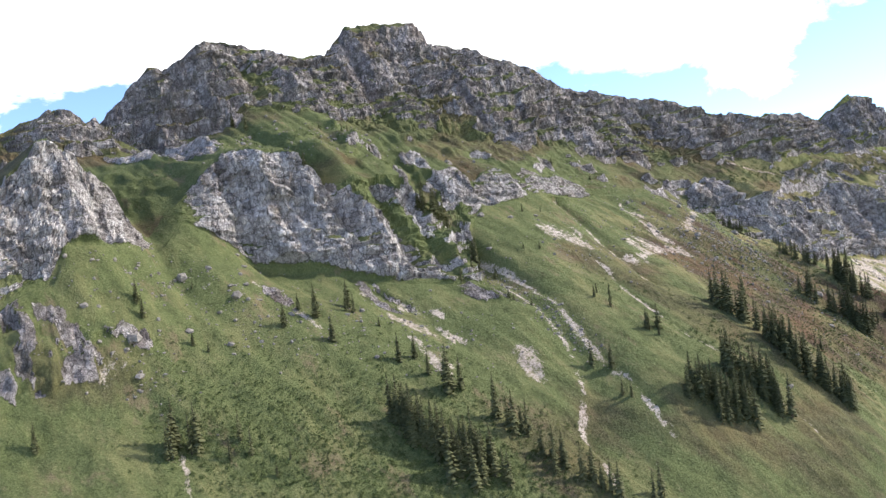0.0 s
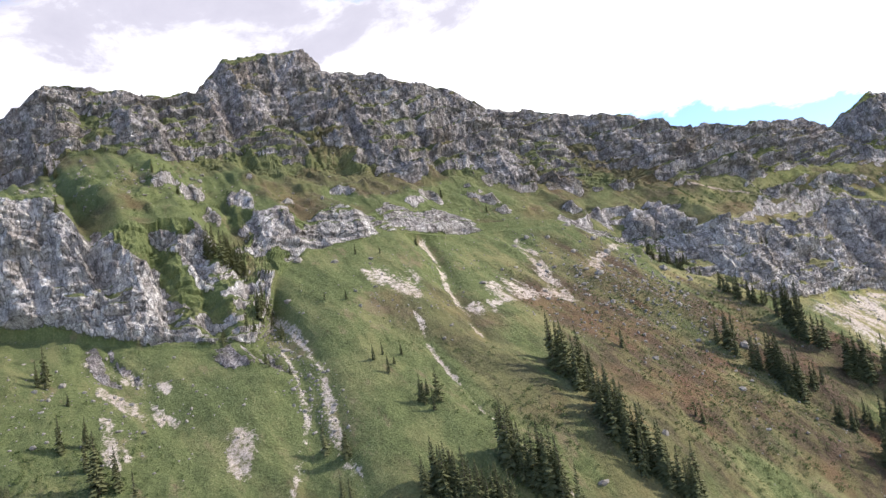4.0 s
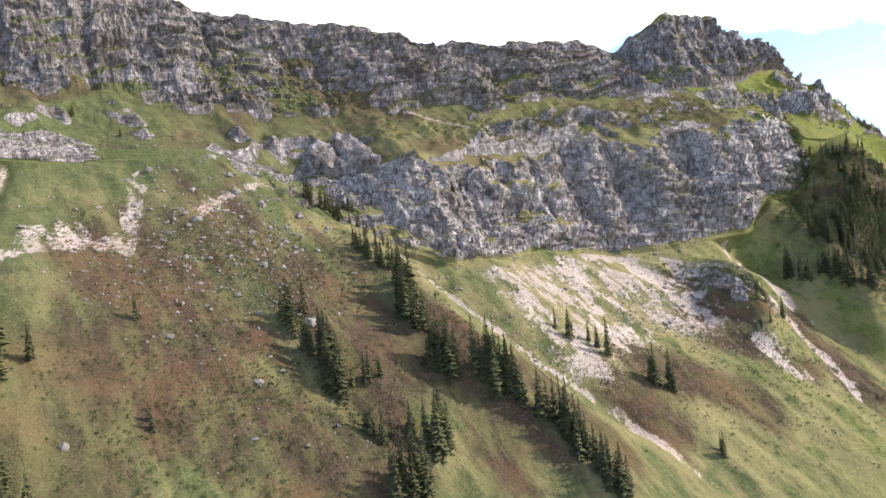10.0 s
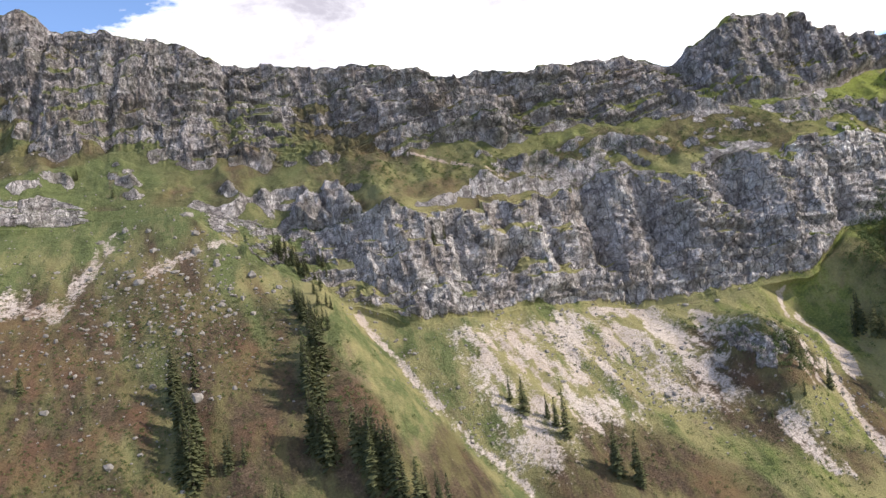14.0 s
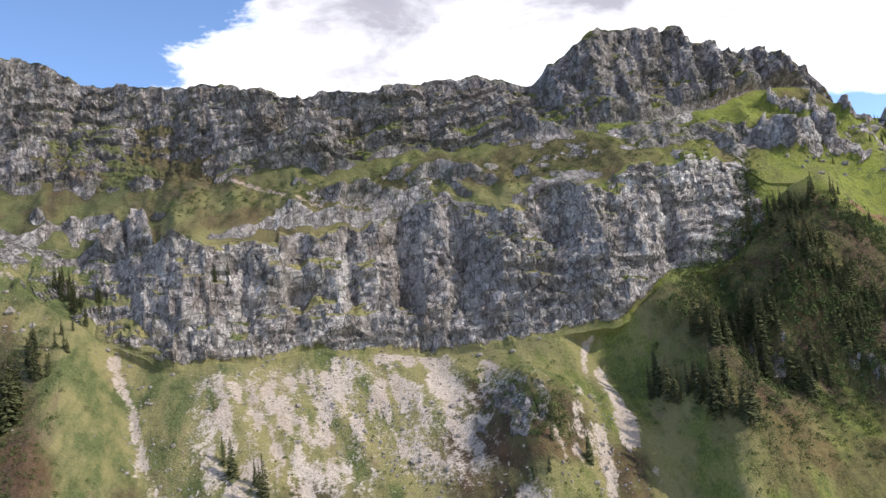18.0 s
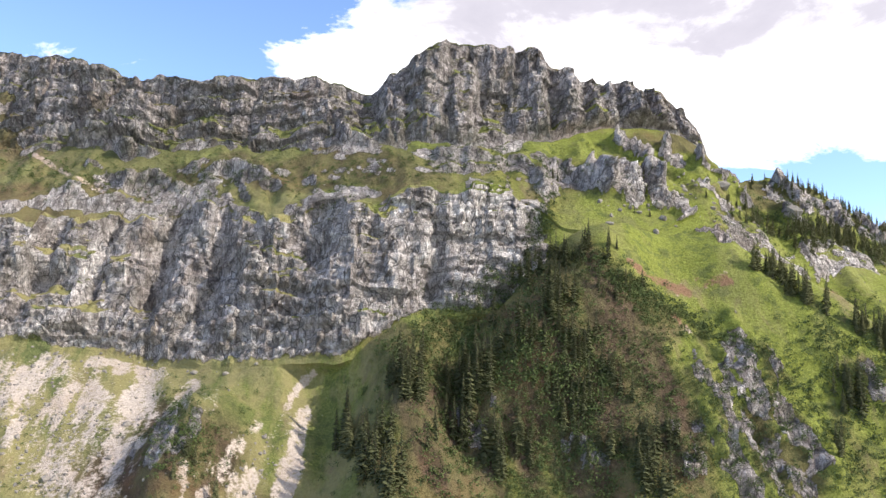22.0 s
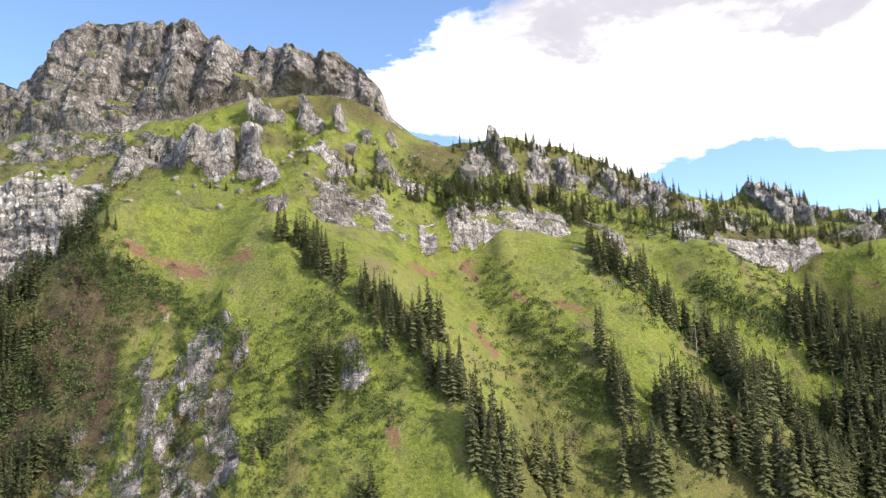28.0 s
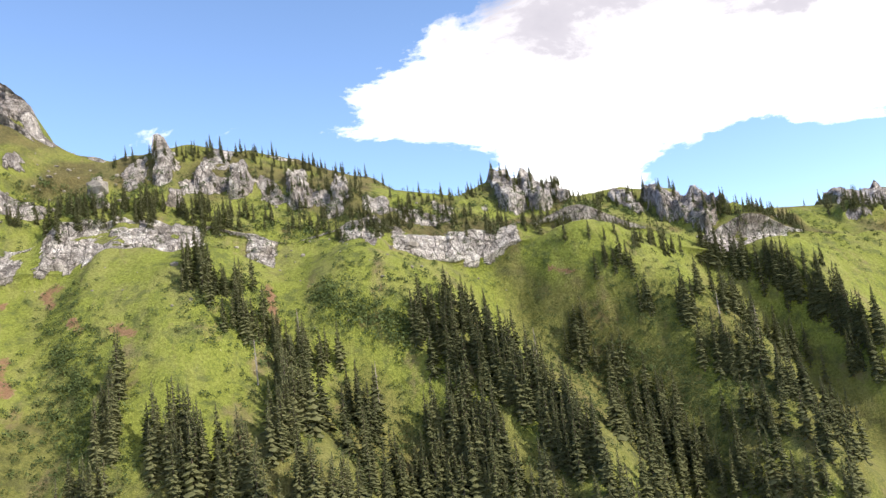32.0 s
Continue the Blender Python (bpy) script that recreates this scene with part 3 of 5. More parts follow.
    craggy = craggy * (zc != 1) * (zc != 4)
    out = out * (1 - 0.85 * MEADOW * (zc != 0))
    out = out + craggy * (0.6 + 1.5 * flute + 4.5 * slab + 2.6 * chip)
    out = out + back * (4 * (fbm(X / 20, Y / 20, 3, 67) - 0.5)) * step(0.0, 0.2, v)
    # the push goes out of the slope
    d_y = np.gradient(Y, axis=0)
    d_z = np.gradient(Z, axis=0)
    size = np.maximum(np.hypot(d_y, d_z), 1e-6)
    ny, nz = -d_z / size, d_y / size
    ny, nz = np.where(zc == 4, 0, ny), np.where(zc == 4, 1, nz)
    near = FINE[None, :] * np.ones_like(Y)
    Y2, Z2 = Y + near * out * ny, Z + near * out * nz
    # small teeth along the crest
    teeth = np.exp(-((np.arange(len(zone)) - np.argmax(zone == 4)) / 7.0) ** 2)[:, None]
    Z2 = Z2 + near * teeth * (upper * (4.6 * (fbm(X / 7.0, X * 0 + 0.5, 4, 71, 0.6) - 0.5) + (1.2 + 3.0 * (X > 600)) * blocks(X, Z * 0 + 2, np.where(X > 600, 9.0, 5.0), 50.0, 73)) + (1 - upper) * 3.0 * (ridged(X / 14.0, X * 0 + 0.5, 3, 75) - 0.6))
    return X, Y2, Z2, zone, along, in_cliff, hollow, craggy


GX, GY, GZ, ZONE, ALONG, IN_CLIFF, HOLLOW, CRAGGY = relief()


FACE = np.stack([GX, GY, GZ], -1)[:int(np.argmax(ZONE == 4))]


def ground_at(x, z):
    """The place on the face of the mountain at x along it and z up."""
    i = int(np.clip(np.searchsorted(XS, x) - 1, 0, len(XS) - 2))
    f = min(max((x - XS[i]) / (XS[i + 1] - XS[i]), 0.0), 1.0)
    column = FACE[:, i] * (1 - f) + FACE[:, i + 1] * f
    j = int(np.argmin(np.abs(column[:, 2] - z)))
    k = j + 1 if j + 1 < len(column) and (column[j + 1, 2] - z) * (column[j, 2] - z) < 0 else max(j - 1, 0)
    rise = column[k, 2] - column[j, 2]
    u = min(max((z - column[j, 2]) / rise, 0.0), 1.0) if abs(rise) > 1e-6 else 0.0
    return Vector((column[j] * (1 - u) + column[k] * u).tolist())


# ---- materials ----


def material(name, rough=0.9):
    m = bpy.data.materials.new(name)
    m.use_nodes = True
    t = m.node_tree
    p = t.nodes["Principled BSDF"]
    p.inputs["Roughness"].default_value = rough
    p.inputs["Specular IOR Level"].default_value = 0.2
    return m, t, p


def place_of(t, stretch=(1, 1, 1)):
    g = t.nodes.new("ShaderNodeNewGeometry").outputs["Position"]
    if stretch == (1, 1, 1):
        return g
    n = t.nodes.new("ShaderNodeVectorMath")
    n.operation = "MULTIPLY"
    n.inputs[1].default_value = stretch
    t.links.new(g, n.inputs[0])
    return n.outputs[0]


def bumped(t, p, height, strength, distance):
    b = t.nodes.new("ShaderNodeBump")
    b.inputs["Strength"].default_value, b.inputs["Distance"].default_value = strength, distance
    t.links.new(height, b.inputs["Height"])
    t.links.new(b.outputs[0], p.inputs["Normal"])


def warped(t, vector, scale, amount):
    n = t.nodes.new("ShaderNodeTexNoise")
    n.inputs["Scale"].default_value, n.inputs["Detail"].default_value = scale, 3
    t.links.new(vector, n.inputs["Vector"])
    s = t.nodes.new("ShaderNodeVectorMath")
    s.operation = "MULTIPLY_ADD"
    s.inputs[1].default_value = (amount, amount, amount)
    t.links.new(n.outputs["Color"], s.inputs[0])
    t.links.new(vector, s.inputs[2])
    return s.outputs[0]


def cells(t, vector, scale):
    """Angular facets: one random value a cell."""
    n = t.nodes.new("ShaderNodeTexVoronoi")
    n.feature, n.distance = "F1", "CHEBYCHEV"
    n.inputs["Scale"].default_value = scale
    t.links.new(vector, n.inputs["Vector"])
    s = t.nodes.new("ShaderNodeSeparateColor")
    t.links.new(n.outputs["Color"], s.inputs[0])
    return s.outputs[0]


def seam(t, field, level, width):
    """A thin crack along one level of a noise."""
    return ramp(t, calc(t, "ABSOLUTE", calc(t, "SUBTRACT", field, level)), [(0.0, (1, 1, 1)), (width, (0, 0, 0))])


def mountain_material():
    m, t, p = material("mountain_ground", 0.95)
    zones = t.nodes.new("ShaderNodeAttribute")
    zones.attribute_name = "zones"
    sep = t.nodes.new("ShaderNodeSeparateColor")
    t.links.new(zones.outputs["Color"], sep.inputs[0])
    rock, scree, heath, pale = sep.outputs[0], sep.outputs[1], sep.outputs[2], zones.outputs["Alpha"]
    at = place_of(t)
    fine = noise_tex(t, at, 1.6, 6, 0.7)
    grain = noise_tex(t, at, 0.55, 8, 0.68)
    tuft = noise_tex(t, at, 0.22, 8, 0.68)
    patch = noise_tex(t, at, 0.045, 6, 0.62)
    run = noise_tex(t, place_of(t, (1.0, 0.3, 0.3)), 0.16, 6, 0.65)
    streak = noise_tex(t, place_of(t, (1.0, 1.0, 0.16)), 0.34, 7, 0.66, 0.8)
    beds = noise_tex(t, place_of(t, (0.10, 0.10, 1.0)), 0.50, 7, 0.68, 0.6)
    upright = noise_tex(t, place_of(t, (1.0, 1.0, 0.22)), 0.42, 4, 0.6, 0.5)
    level = noise_tex(t, place_of(t, (0.14, 0.14, 1.0)), 0.42, 4, 0.6, 0.4)
    slabs = cells(t, warped(t, place_of(t, (1.0, 0.6, 0.42)), 0.5, 1.6), 0.26)
    chips = cells(t, warped(t, place_of(t, (1.0, 0.6, 0.62)), 1.1, 0.7), 0.75)
    # limestone: facets of differing grey, thin beds, upright joints, warm staining, dark water streaks
    folded = warped(t, at, 0.05, 3.0)
    def laid(scale, flat, detail, rough=0.6):
        n = t.nodes.new("ShaderNodeVectorMath")
        n.operation = "MULTIPLY"
        n.inputs[1].default_value = (flat[0], flat[1], flat[2])
        t.links.new(folded, n.inputs[0])
        return noise_tex(t, n.outputs[0], scale, detail, rough)
    thin = laid(0.55, (0.07, 0.07, 1.0), 4)
    joint = laid(0.62, (1.0, 1.0, 0.22), 4, 0.65)
    tone = calc(t, "ADD", calc(t, "MULTIPLY", thin, 0.17), calc(t, "ADD", calc(t, "MULTIPLY", slabs, 0.22), calc(t, "ADD", calc(t, "MULTIPLY", chips, 0.22), calc(t, "ADD", calc(t, "MULTIPLY", fine, 0.16), calc(t, "MULTIPLY", joint, 0.24)))))
    grey = ramp(t, tone, [(0.34, (0.250, 0.224, 0.222)), (0.48, (0.410, 0.374, 0.370)), (0.58, (0.525, 0.486, 0.478)), (0.72, (0.69, 0.652, 0.640))])
    white = ramp(t, tone, [(0.32, (0.340, 0.308, 0.296)), (0.45, (0.590, 0.548, 0.530)), (0.55, (0.73, 0.690, 0.672)), (0.68, (0.86, 0.830, 0.812))])
    stone = mixed(t, pale, grey, white)
    clean = calc(t, "SUBTRACT", 1.0, calc(t, "MULTIPLY", pale, 0.6))
    tick = noise_tex(t, place_of(t, (1.0, 1.0, 0.40)), 0.85, 3, 0.55, 0.5)
    stone = mixed(t, 0.8, stone, ramp(t, tick, [(0.33, (0.62, 0.60, 0.59)), (0.45, (0.97, 0.96, 0.96)), (0.56, (1.12, 1.11, 1.10)), (0.66, (1.42, 1.40, 1.37))]), "MULTIPLY")
    stone = mixed(t, calc(t, "MULTIPLY", ramp(t, streak, [(0.36, (0.50, 0.50, 0.50)), (0.46, (0, 0, 0))]), clean), stone, (0.15, 0.132, 0.122))
    stone = mixed(t, calc(t, "MULTIPLY", ramp(t, patch, [(0.53, (0, 0, 0)), (0.68, (0.50, 0.50, 0.50))]), clean), stone, (0.30, 0.215, 0.145))
    # lichen and thin turf on the weathered upper rock
    moss = noise_tex(t, place_of(t, (1.0, 1.0, 0.7)), 0.13, 9, 0.74)
    moss = calc(t, "MULTIPLY", ramp(t, moss, [(0.48, (0, 0, 0)), (0.60, (0.60, 0.60, 0.60))]), calc(t, "SUBTRACT", 1.0, calc(t, "MULTIPLY", pale, 0.78)))
    stone = mixed(t, moss, stone, mixed(t, fine, (0.070, 0.072, 0.040), (0.150, 0.148, 0.090)))
    small = noise_tex(t, place_of(t, (1.0, 1.0, 0.30)), 1.0, 3, 0.55, 0.4)
    crack = calc(t, "MAXIMUM", seam(t, upright, 0.50, 0.016), calc(t, "MULTIPLY", seam(t, level, 0.50, 0.016), 0.8))
    crack = calc(t, "MAXIMUM", crack, calc(t, "MULTIPLY", calc(t, "MAXIMUM", seam(t, small, 0.47, 0.018), seam(t, level, 0.58, 0.014)), 0.75))
    crack = calc(t, "MULTIPLY", crack, ramp(t, grain, [(0.40, (0.15, 0.15, 0.15)), (0.52, (1, 1, 1))]))
    net = node(t, "ShaderNodeTexVoronoi", feature="DISTANCE_TO_EDGE")
    net.inputs["Scale"].default_value = 0.42
    wire(t, warped(t, place_of(t, (1.0, 0.7, 0.50)), 0.4, 1.8), net.inputs["Vector"])
    crack = calc(t, "MAXIMUM", crack, calc(t, "MULTIPLY", ramp(t, net.outputs["Distance"], [(0.015, (1, 1, 1)), (0.07, (0, 0, 0))]), ramp(t, tuft, [(0.38, (0.3, 0.3, 0.3)), (0.54, (1, 1, 1))])))
    ledges = calc(t, "MAXIMUM", calc(t, "MULTIPLY", seam(t, thin, 0.46, 0.018), 0.6), calc(t, "MAXIMUM", seam(t, joint, 0.43, 0.018), seam(t, joint, 0.53, 0.016)))
    crack = calc(t, "MAXIMUM", crack, calc(t, "MULTIPLY", ledges, ramp(t, tuft, [(0.36, (0.25, 0.25, 0.25)), (0.52, (0.95, 0.95, 0.95))])))
    stone = mixed(t, calc(t, "MULTIPLY", crack, 0.86), stone, (0.064, 0.056, 0.052))
    # grass: dry and yellowed in the west, fresh in the east; tussocks, bleached runs down the slope
    east = t.nodes.new("ShaderNodeSeparateXYZ")
    t.links.new(at, east.inputs[0])
    fresh = calc(t, "MULTIPLY", calc(t, "ADD", east.outputs[0], calc(t, "MULTIPLY", patch, 160.0)), 1 / 800.0)
    fresh = ramp(t, fresh, [(0.66, (0, 0, 0)), (0.88, (1, 1, 1))])
    dry = ramp(t, fine, [(0.30, (0.068, 0.086, 0.033)), (0.50, (0.118, 0.140, 0.054)), (0.70, (0.184, 0.204, 0.088))])
    lush = ramp(t, fine, [(0.30, (0.104, 0.130, 0.028)), (0.50, (0.192, 0.222, 0.042)), (0.70, (0.275, 0.304, 0.074))])
    grass = mixed(t, fresh, dry, lush)
    grass = mixed(t, ramp(t, tuft, [(0.38, (0.7, 0.7, 0.7)), (0.50, (0, 0, 0))]), grass, (0.072, 0.090, 0.034))
    # extra straw at x 400 to 570; its light colour also carries sunshine there
    fanned = ramp(t, calc(t, "MULTIPLY", east.outputs[0], 1 / 1000.0), [(0.40, (0, 0, 0)), (0.44, (0.11, 0.11, 0.11)), (0.53, (0.11, 0.11, 0.11)), (0.57, (0, 0, 0))])
    straw = ramp(t, calc(t, "ADD", calc(t, "ADD", run, fanned), calc(t, "MULTIPLY", calc(t, "SUBTRACT", patch, 0.5), 0.6)), [(0.47, (0, 0, 0)), (0.64, (0.85, 0.85, 0.85))])
    middle = ramp(t, calc(t, "MULTIPLY", east.outputs[0], 1 / 1000.0), [(0.24, (0.35, 0.35, 0.35)), (0.40, (1, 1, 1)), (0.55, (1, 1, 1)), (0.62, (0.35, 0.35, 0.35))])
    straw = calc(t, "MULTIPLY", calc(t, "MULTIPLY", straw, middle), ramp(t, calc(t, "MULTIPLY", east.outputs[2], 1 / 500.0), [(0.33, (0.3, 0.3, 0.3)), (0.43, (1, 1, 1)), (0.61, (1, 1, 1)), (0.67, (0.15, 0.15, 0.15))]))
    grass = mixed(t, straw, grass, mixed(t, fine, (0.21, 0.190, 0.082), (0.37, 0.325, 0.155)))
    bald = ramp(t, noise_tex(t, place_of(t, (1.0, 0.5, 0.5)), 0.10, 6, 0.7), [(0.57, (0, 0, 0)), (0.67, (0.6, 0.6, 0.6))])
    grass = mixed(t, bald, grass, (0.235, 0.170, 0.110))
    fields = noise_tex(t, at, 0.006, 5, 0.6)
    valley = calc(t, "MULTIPLY", ramp(t, fields, [(0.48, (0, 0, 0)), (0.53, (1, 1, 1))]), ramp(t, calc(t, "MULTIPLY", east.outputs[2], 1 / 300.0), [(0.30, (0.85, 0.85, 0.85)), (0.55, (0, 0, 0))]))
    grass = mixed(t, valley, grass, mixed(t, grain, (0.03, 0.042, 0.020), (0.085, 0.105, 0.045)))
    # heath: dwarf shrubs, bilberry turned red and brown, bleached grass
    brown = ramp(t, fine, [(0.30, (0.046, 0.032, 0.022)), (0.50, (0.098, 0.069, 0.046)), (0.70, (0.172, 0.126, 0.086))])
    brown = mixed(t, ramp(t, tuft, [(0.42, (0.7, 0.7, 0.7)), (0.54, (0, 0, 0))]), brown, (0.054, 0.044, 0.025))
    brown = mixed(t, ramp(t, run, [(0.46, (0, 0, 0)), (0.58, (0.80, 0.80, 0.80))]), brown, mixed(t, fine, (0.090, 0.085, 0.034), (0.205, 0.180, 0.082)))
    brown = mixed(t, ramp(t, patch, [(0.51, (0, 0, 0)), (0.63, (0.50, 0.50, 0.50))]), brown, (0.165, 0.088, 0.052))
    cover = mixed(t, heath, grass, brown)
    # rubble: pinkish grey stones, thinner towards its edges
    stones = ramp(t, calc(t, "ADD", calc(t, "MULTIPLY", fine, 0.7), calc(t, "MULTIPLY", grain, 0.3)), [(0.32, (0.34, 0.284, 0.242)), (0.50, (0.57, 0.492, 0.430)), (0.66, (0.74, 0.660, 0.590))])
    stones = mixed(t, ramp(t, patch, [(0.40, (0, 0, 0)), (0.60, (0.6, 0.6, 0.6))]), stones, (0.41, 0.325, 0.272))
    stones = mixed(t, pale, stones, mixed(t, fine, (0.14, 0.07, 0.045), (0.34, 0.20, 0.13)))
    edge = calc(t, "MULTIPLY", calc(t, "SUBTRACT", calc(t, "ADD", calc(t, "MULTIPLY", grain, 0.6), calc(t, "MULTIPLY", fine, 0.4)), 0.5), 3.6)
    cover = mixed(t, ramp(t, calc(t, "ADD", scree, edge), [(0.48, (0, 0, 0)), (0.90, (0.92, 0.92, 0.92))]), cover, stones)
    rough_edge = calc(t, "MULTIPLY", calc(t, "SUBTRACT", grain, 0.5), 1.5)
    is_rock = ramp(t, calc(t, "ADD", rock, rough_edge), [(0.42, (0, 0, 0)), (0.54, (1, 1, 1))])
    t.links.new(mixed(t, is_rock, cover, stone), p.inputs["Base Color"])
    high = calc(t, "ADD", calc(t, "MULTIPLY", slabs, 0.7), calc(t, "ADD", calc(t, "MULTIPLY", chips, 0.45), calc(t, "ADD", calc(t, "ADD", calc(t, "MULTIPLY", streak, 0.5), calc(t, "MULTIPLY", tick, 0.9)), calc(t, "MULTIPLY", beds, 0.5))))
    high = calc(t, "SUBTRACT", high, calc(t, "MULTIPLY", crack, 0.5))
    high = calc(t, "MULTIPLY", high, is_rock)
    high = calc(t, "ADD", high, calc(t, "ADD", calc(t, "MULTIPLY", grain, 0.7), calc(t, "MULTIPLY", fine, 0.35)))
    bumped(t, p, high, 0.85, 1.3)
    return m


MOUNTAIN = mountain_material()



def leaf_material(name, dark, mid, light, scale=0.9):
    m, t, p = material(name, 0.75)
    rand = t.nodes.new("ShaderNodeObjectInfo").outputs["Random"]
    isle = t.nodes.new("ShaderNodeNewGeometry").outputs["Random Per Island"]
    n = noise_tex(t, place_of(t), scale, 4, 0.6)
    v = calc(t, "ADD", calc(t, "MULTIPLY", n, 0.5), calc(t, "ADD", calc(t, "MULTIPLY", rand, 0.28), calc(t, "MULTIPLY", isle, 0.14)))
    colour = ramp(t, v, [(0.25, dark), (0.5, mid), (0.75, light)])
    t.links.new(colour, p.inputs["Base Color"])
    return m


def plain_material(name, dark, light, scale, rough=0.9, bump=0.3):
    m, t, p = material(name, rough)
    n = noise_tex(t, place_of(t), scale, 6, 0.65)
    t.links.new(ramp(t, n, [(0.3, dark), (0.7, light)]), p.inputs["Base Color"])
    bumped(t, p, n, bump, 0.3)
    return m


NEEDLES = leaf_material("spruce_needles", (0.068, 0.076, 0.036), (0.114, 0.121, 0.055), (0.170, 0.172, 0.082))
SHRUB_LEAVES = leaf_material("alder_leaves", (0.062, 0.086, 0.030), (0.100, 0.134, 0.042), (0.155, 0.185, 0.062), 0.25)
BARK = plain_material("bark", (0.05, 0.04, 0.03), (0.16, 0.13, 0.10), 3.0)
DEAD_WOOD = plain_material("dead_wood", (0.20, 0.175, 0.16), (0.40, 0.36, 0.33), 2.0)
BOULDER_STONE = plain_material("boulder_limestone", (0.15, 0.135, 0.12), (0.37, 0.34, 0.305), 0.9, 0.95, 0.6)

# ---- the mountain face as one sheet of ground ----


def normals_of(X, Y, Z):
    du = np.stack([np.gradient(a, axis=1) for a in (X, Y, Z)], -1)
    dv = np.stack([np.gradient(a, axis=0) for a in (X, Y, Z)], -1)
    n = np.cross(du, dv)
    return n / np.maximum(np.linalg.norm(n, axis=-1, keepdims=True), 1e-9)


def zones_of():
    n = normals_of(GX, GY, GZ)
    up = n[..., 2]
    wide = up.copy()
    for _ in range(5):
        wide[1:-1] = (wide[:-2] + wide[1:-1] + wide[2:]) / 3
        wide[:, 1:-1] = (wide[:, :-2] + wide[:, 1:-1] + wide[:, 2:]) / 3
    up = 0.3 * up + 0.7 * wide
    broad = fbm(GX / 14, GZ / 12, 4, 81)
    zone = ZONE[:, None]
    on_cliff = IN_CLIFF * step(0.70, 0.56, up + 0.55 * (broad - 0.5))
    on_wall = (zone == 3) * step(0.72, 0.58, up + 0.50 * (broad - 0.49) + 0.20 * step(0.55, 0.15, ALONG[:, None]) * step(0.40, 0.52, fbm(GX / 17, GZ / 22, 3, 79)) + (0.04 + 0.36 * HOLLOW) * (1 - 0.8 * ALONG[:, None]))
    on_bench = (zone == 2) * step(0.54, 0.42, up + 0.45 * (broad - 0.5) - 0.20 * step(530, 560, GX) * step(618, 608, GX) - 0.22 * (GX < 600) * step(0.45, 0.0, ALONG[:, None]) * step(0.42, 0.6, fbm(GX / 15, GZ / 15, 3, 89)))
    rock = np.maximum(np.maximum(on_cliff, on_wall), np.maximum(on_bench, CRAGGY * step(0.36, 0.52, fbm(GX / 3, GZ / 7, 3, 99) + 0.28 * (zone != 0))))
    rock = np.maximum(rock, 0.55 * (zone == 4) * step(0.5, 0.6, broad))
    rock = np.maximum(rock, (zone == 1) * (GX > 650) * stretches(GX, BANDS) * step(0.40, 0.50, fbm(GX / 4, GZ / 3, 3, 83) + 0.12 * (GX > 684)))
    pale = np.maximum(step(0.1, 0.6, IN_CLIFF + (0.10 + 0.5 * (zone != 0)) * CRAGGY), (zone == 2) * 0.6) * (0.6 + 0.4 * step(330, 200, GX))
    pale = np.maximum(pale, (zone == 1) * step(640, 680, GX))
    pale = np.maximum(pale, (zone == 3) * step(640, 700, GX) * 0.8)
    wooded = (zone == 3) * step(680, 694, GX) * step(0.42, 0.52, fbm(GX / 6, GZ / 5, 3, 82) + 0.04)
    rock = rock * (1 - 0.9 * wooded * (1 - CRAGGY))
    rock = rock * (1 - meadow(GX, GZ) * (1 - CRAGGY))
    rock = rock * (1 - (zone == 2) * step(610, 617, GX) * step(700, 690, GX) * (1 - CRAGGY))
    # this end of the cliff is painted paler, in place of sunlight on it
    pale = np.maximum(pale, IN_CLIFF * step(535, 552, GX) * step(610, 604, GX))
    pale = np.clip(pale * (0.92 + 0.6 * (fbm(GX / 25, GZ / 12, 3, 87) - 0.5)), 0, 1)
    for c, d, _ in near_lines(GX, GZ, TURF):
        rock[:, c] *= step(0.7, 1.15, d + 1.2 * (fbm(GX[:, c] / 4, GZ[:, c] / 4, 3, 88) - 0.5))
    scree, heath = np.zeros_like(rock), np.zeros_like(rock)
    ragged = 1.7 * (fbm(GX / 3.5 + GZ / 30, GZ / 11, 4, 93, 0.65) - 0.5)
    for c, d, _ in near_lines(GX, GZ, STONES_WEST + STONES_LEFT + STONES_FAN + STONES_EAST):
        scree[:, c] = np.maximum(scree[:, c], (0.8 if c.stop < np.searchsorted(XS, 400) else 1.0) * step(1.15, 0.55, d + ragged[:, c]))
    # the fan of rubble below the cliff: streaks down the fall line
    fall = GX + 0.16 * GZ + 5 * (fbm(GX / 13, GZ / 16, 2, 94) - 0.5)
    streaks = 0.62 * fbm(fall / 5.5, GZ / 42, 3, 96, 0.6) + 0.38 * fbm(GX / 9, GZ / 7, 3, 90)
    field = step(428, 444, GX) * step(512, 500, GX) * step(270, 264, GZ) * step(229, 244, GZ + 0.25 * (470 - GX) * (GX < 470))
    scree = np.maximum(scree, field * np.maximum(0.54, step(0.34, 0.44, streaks)))
    thin = step(505, 515, GX) * step(560, 540, GX) * step(262, 256, GZ) * step(215, 235, GZ)
    scree = np.maximum(scree, 0.8 * thin * step(0.56, 0.62, streaks))
    scree *= ((zone == 0) | (zone == 2)) * (0.35 + 0.65 * step(0.30, 0.50, fbm(GX / 2.6, GZ / 5.0, 3, 98)))
    ragged = 2.2 * (fbm(GX / 9 + GZ / 40, GZ / 26, 5, 95, 0.6) - 0.5)
    for c, d, _ in near_lines(GX, GZ, HEATH):
        heath[:, c] = np.maximum(heath[:, c], step(1.25, 0.45, d + ragged[:, c]))
    heath = heath * (zone == 0) * (1 - 0.55 * step(680, 700, GX)) * (0.55 + 0.45 * step(285, 325, GX))
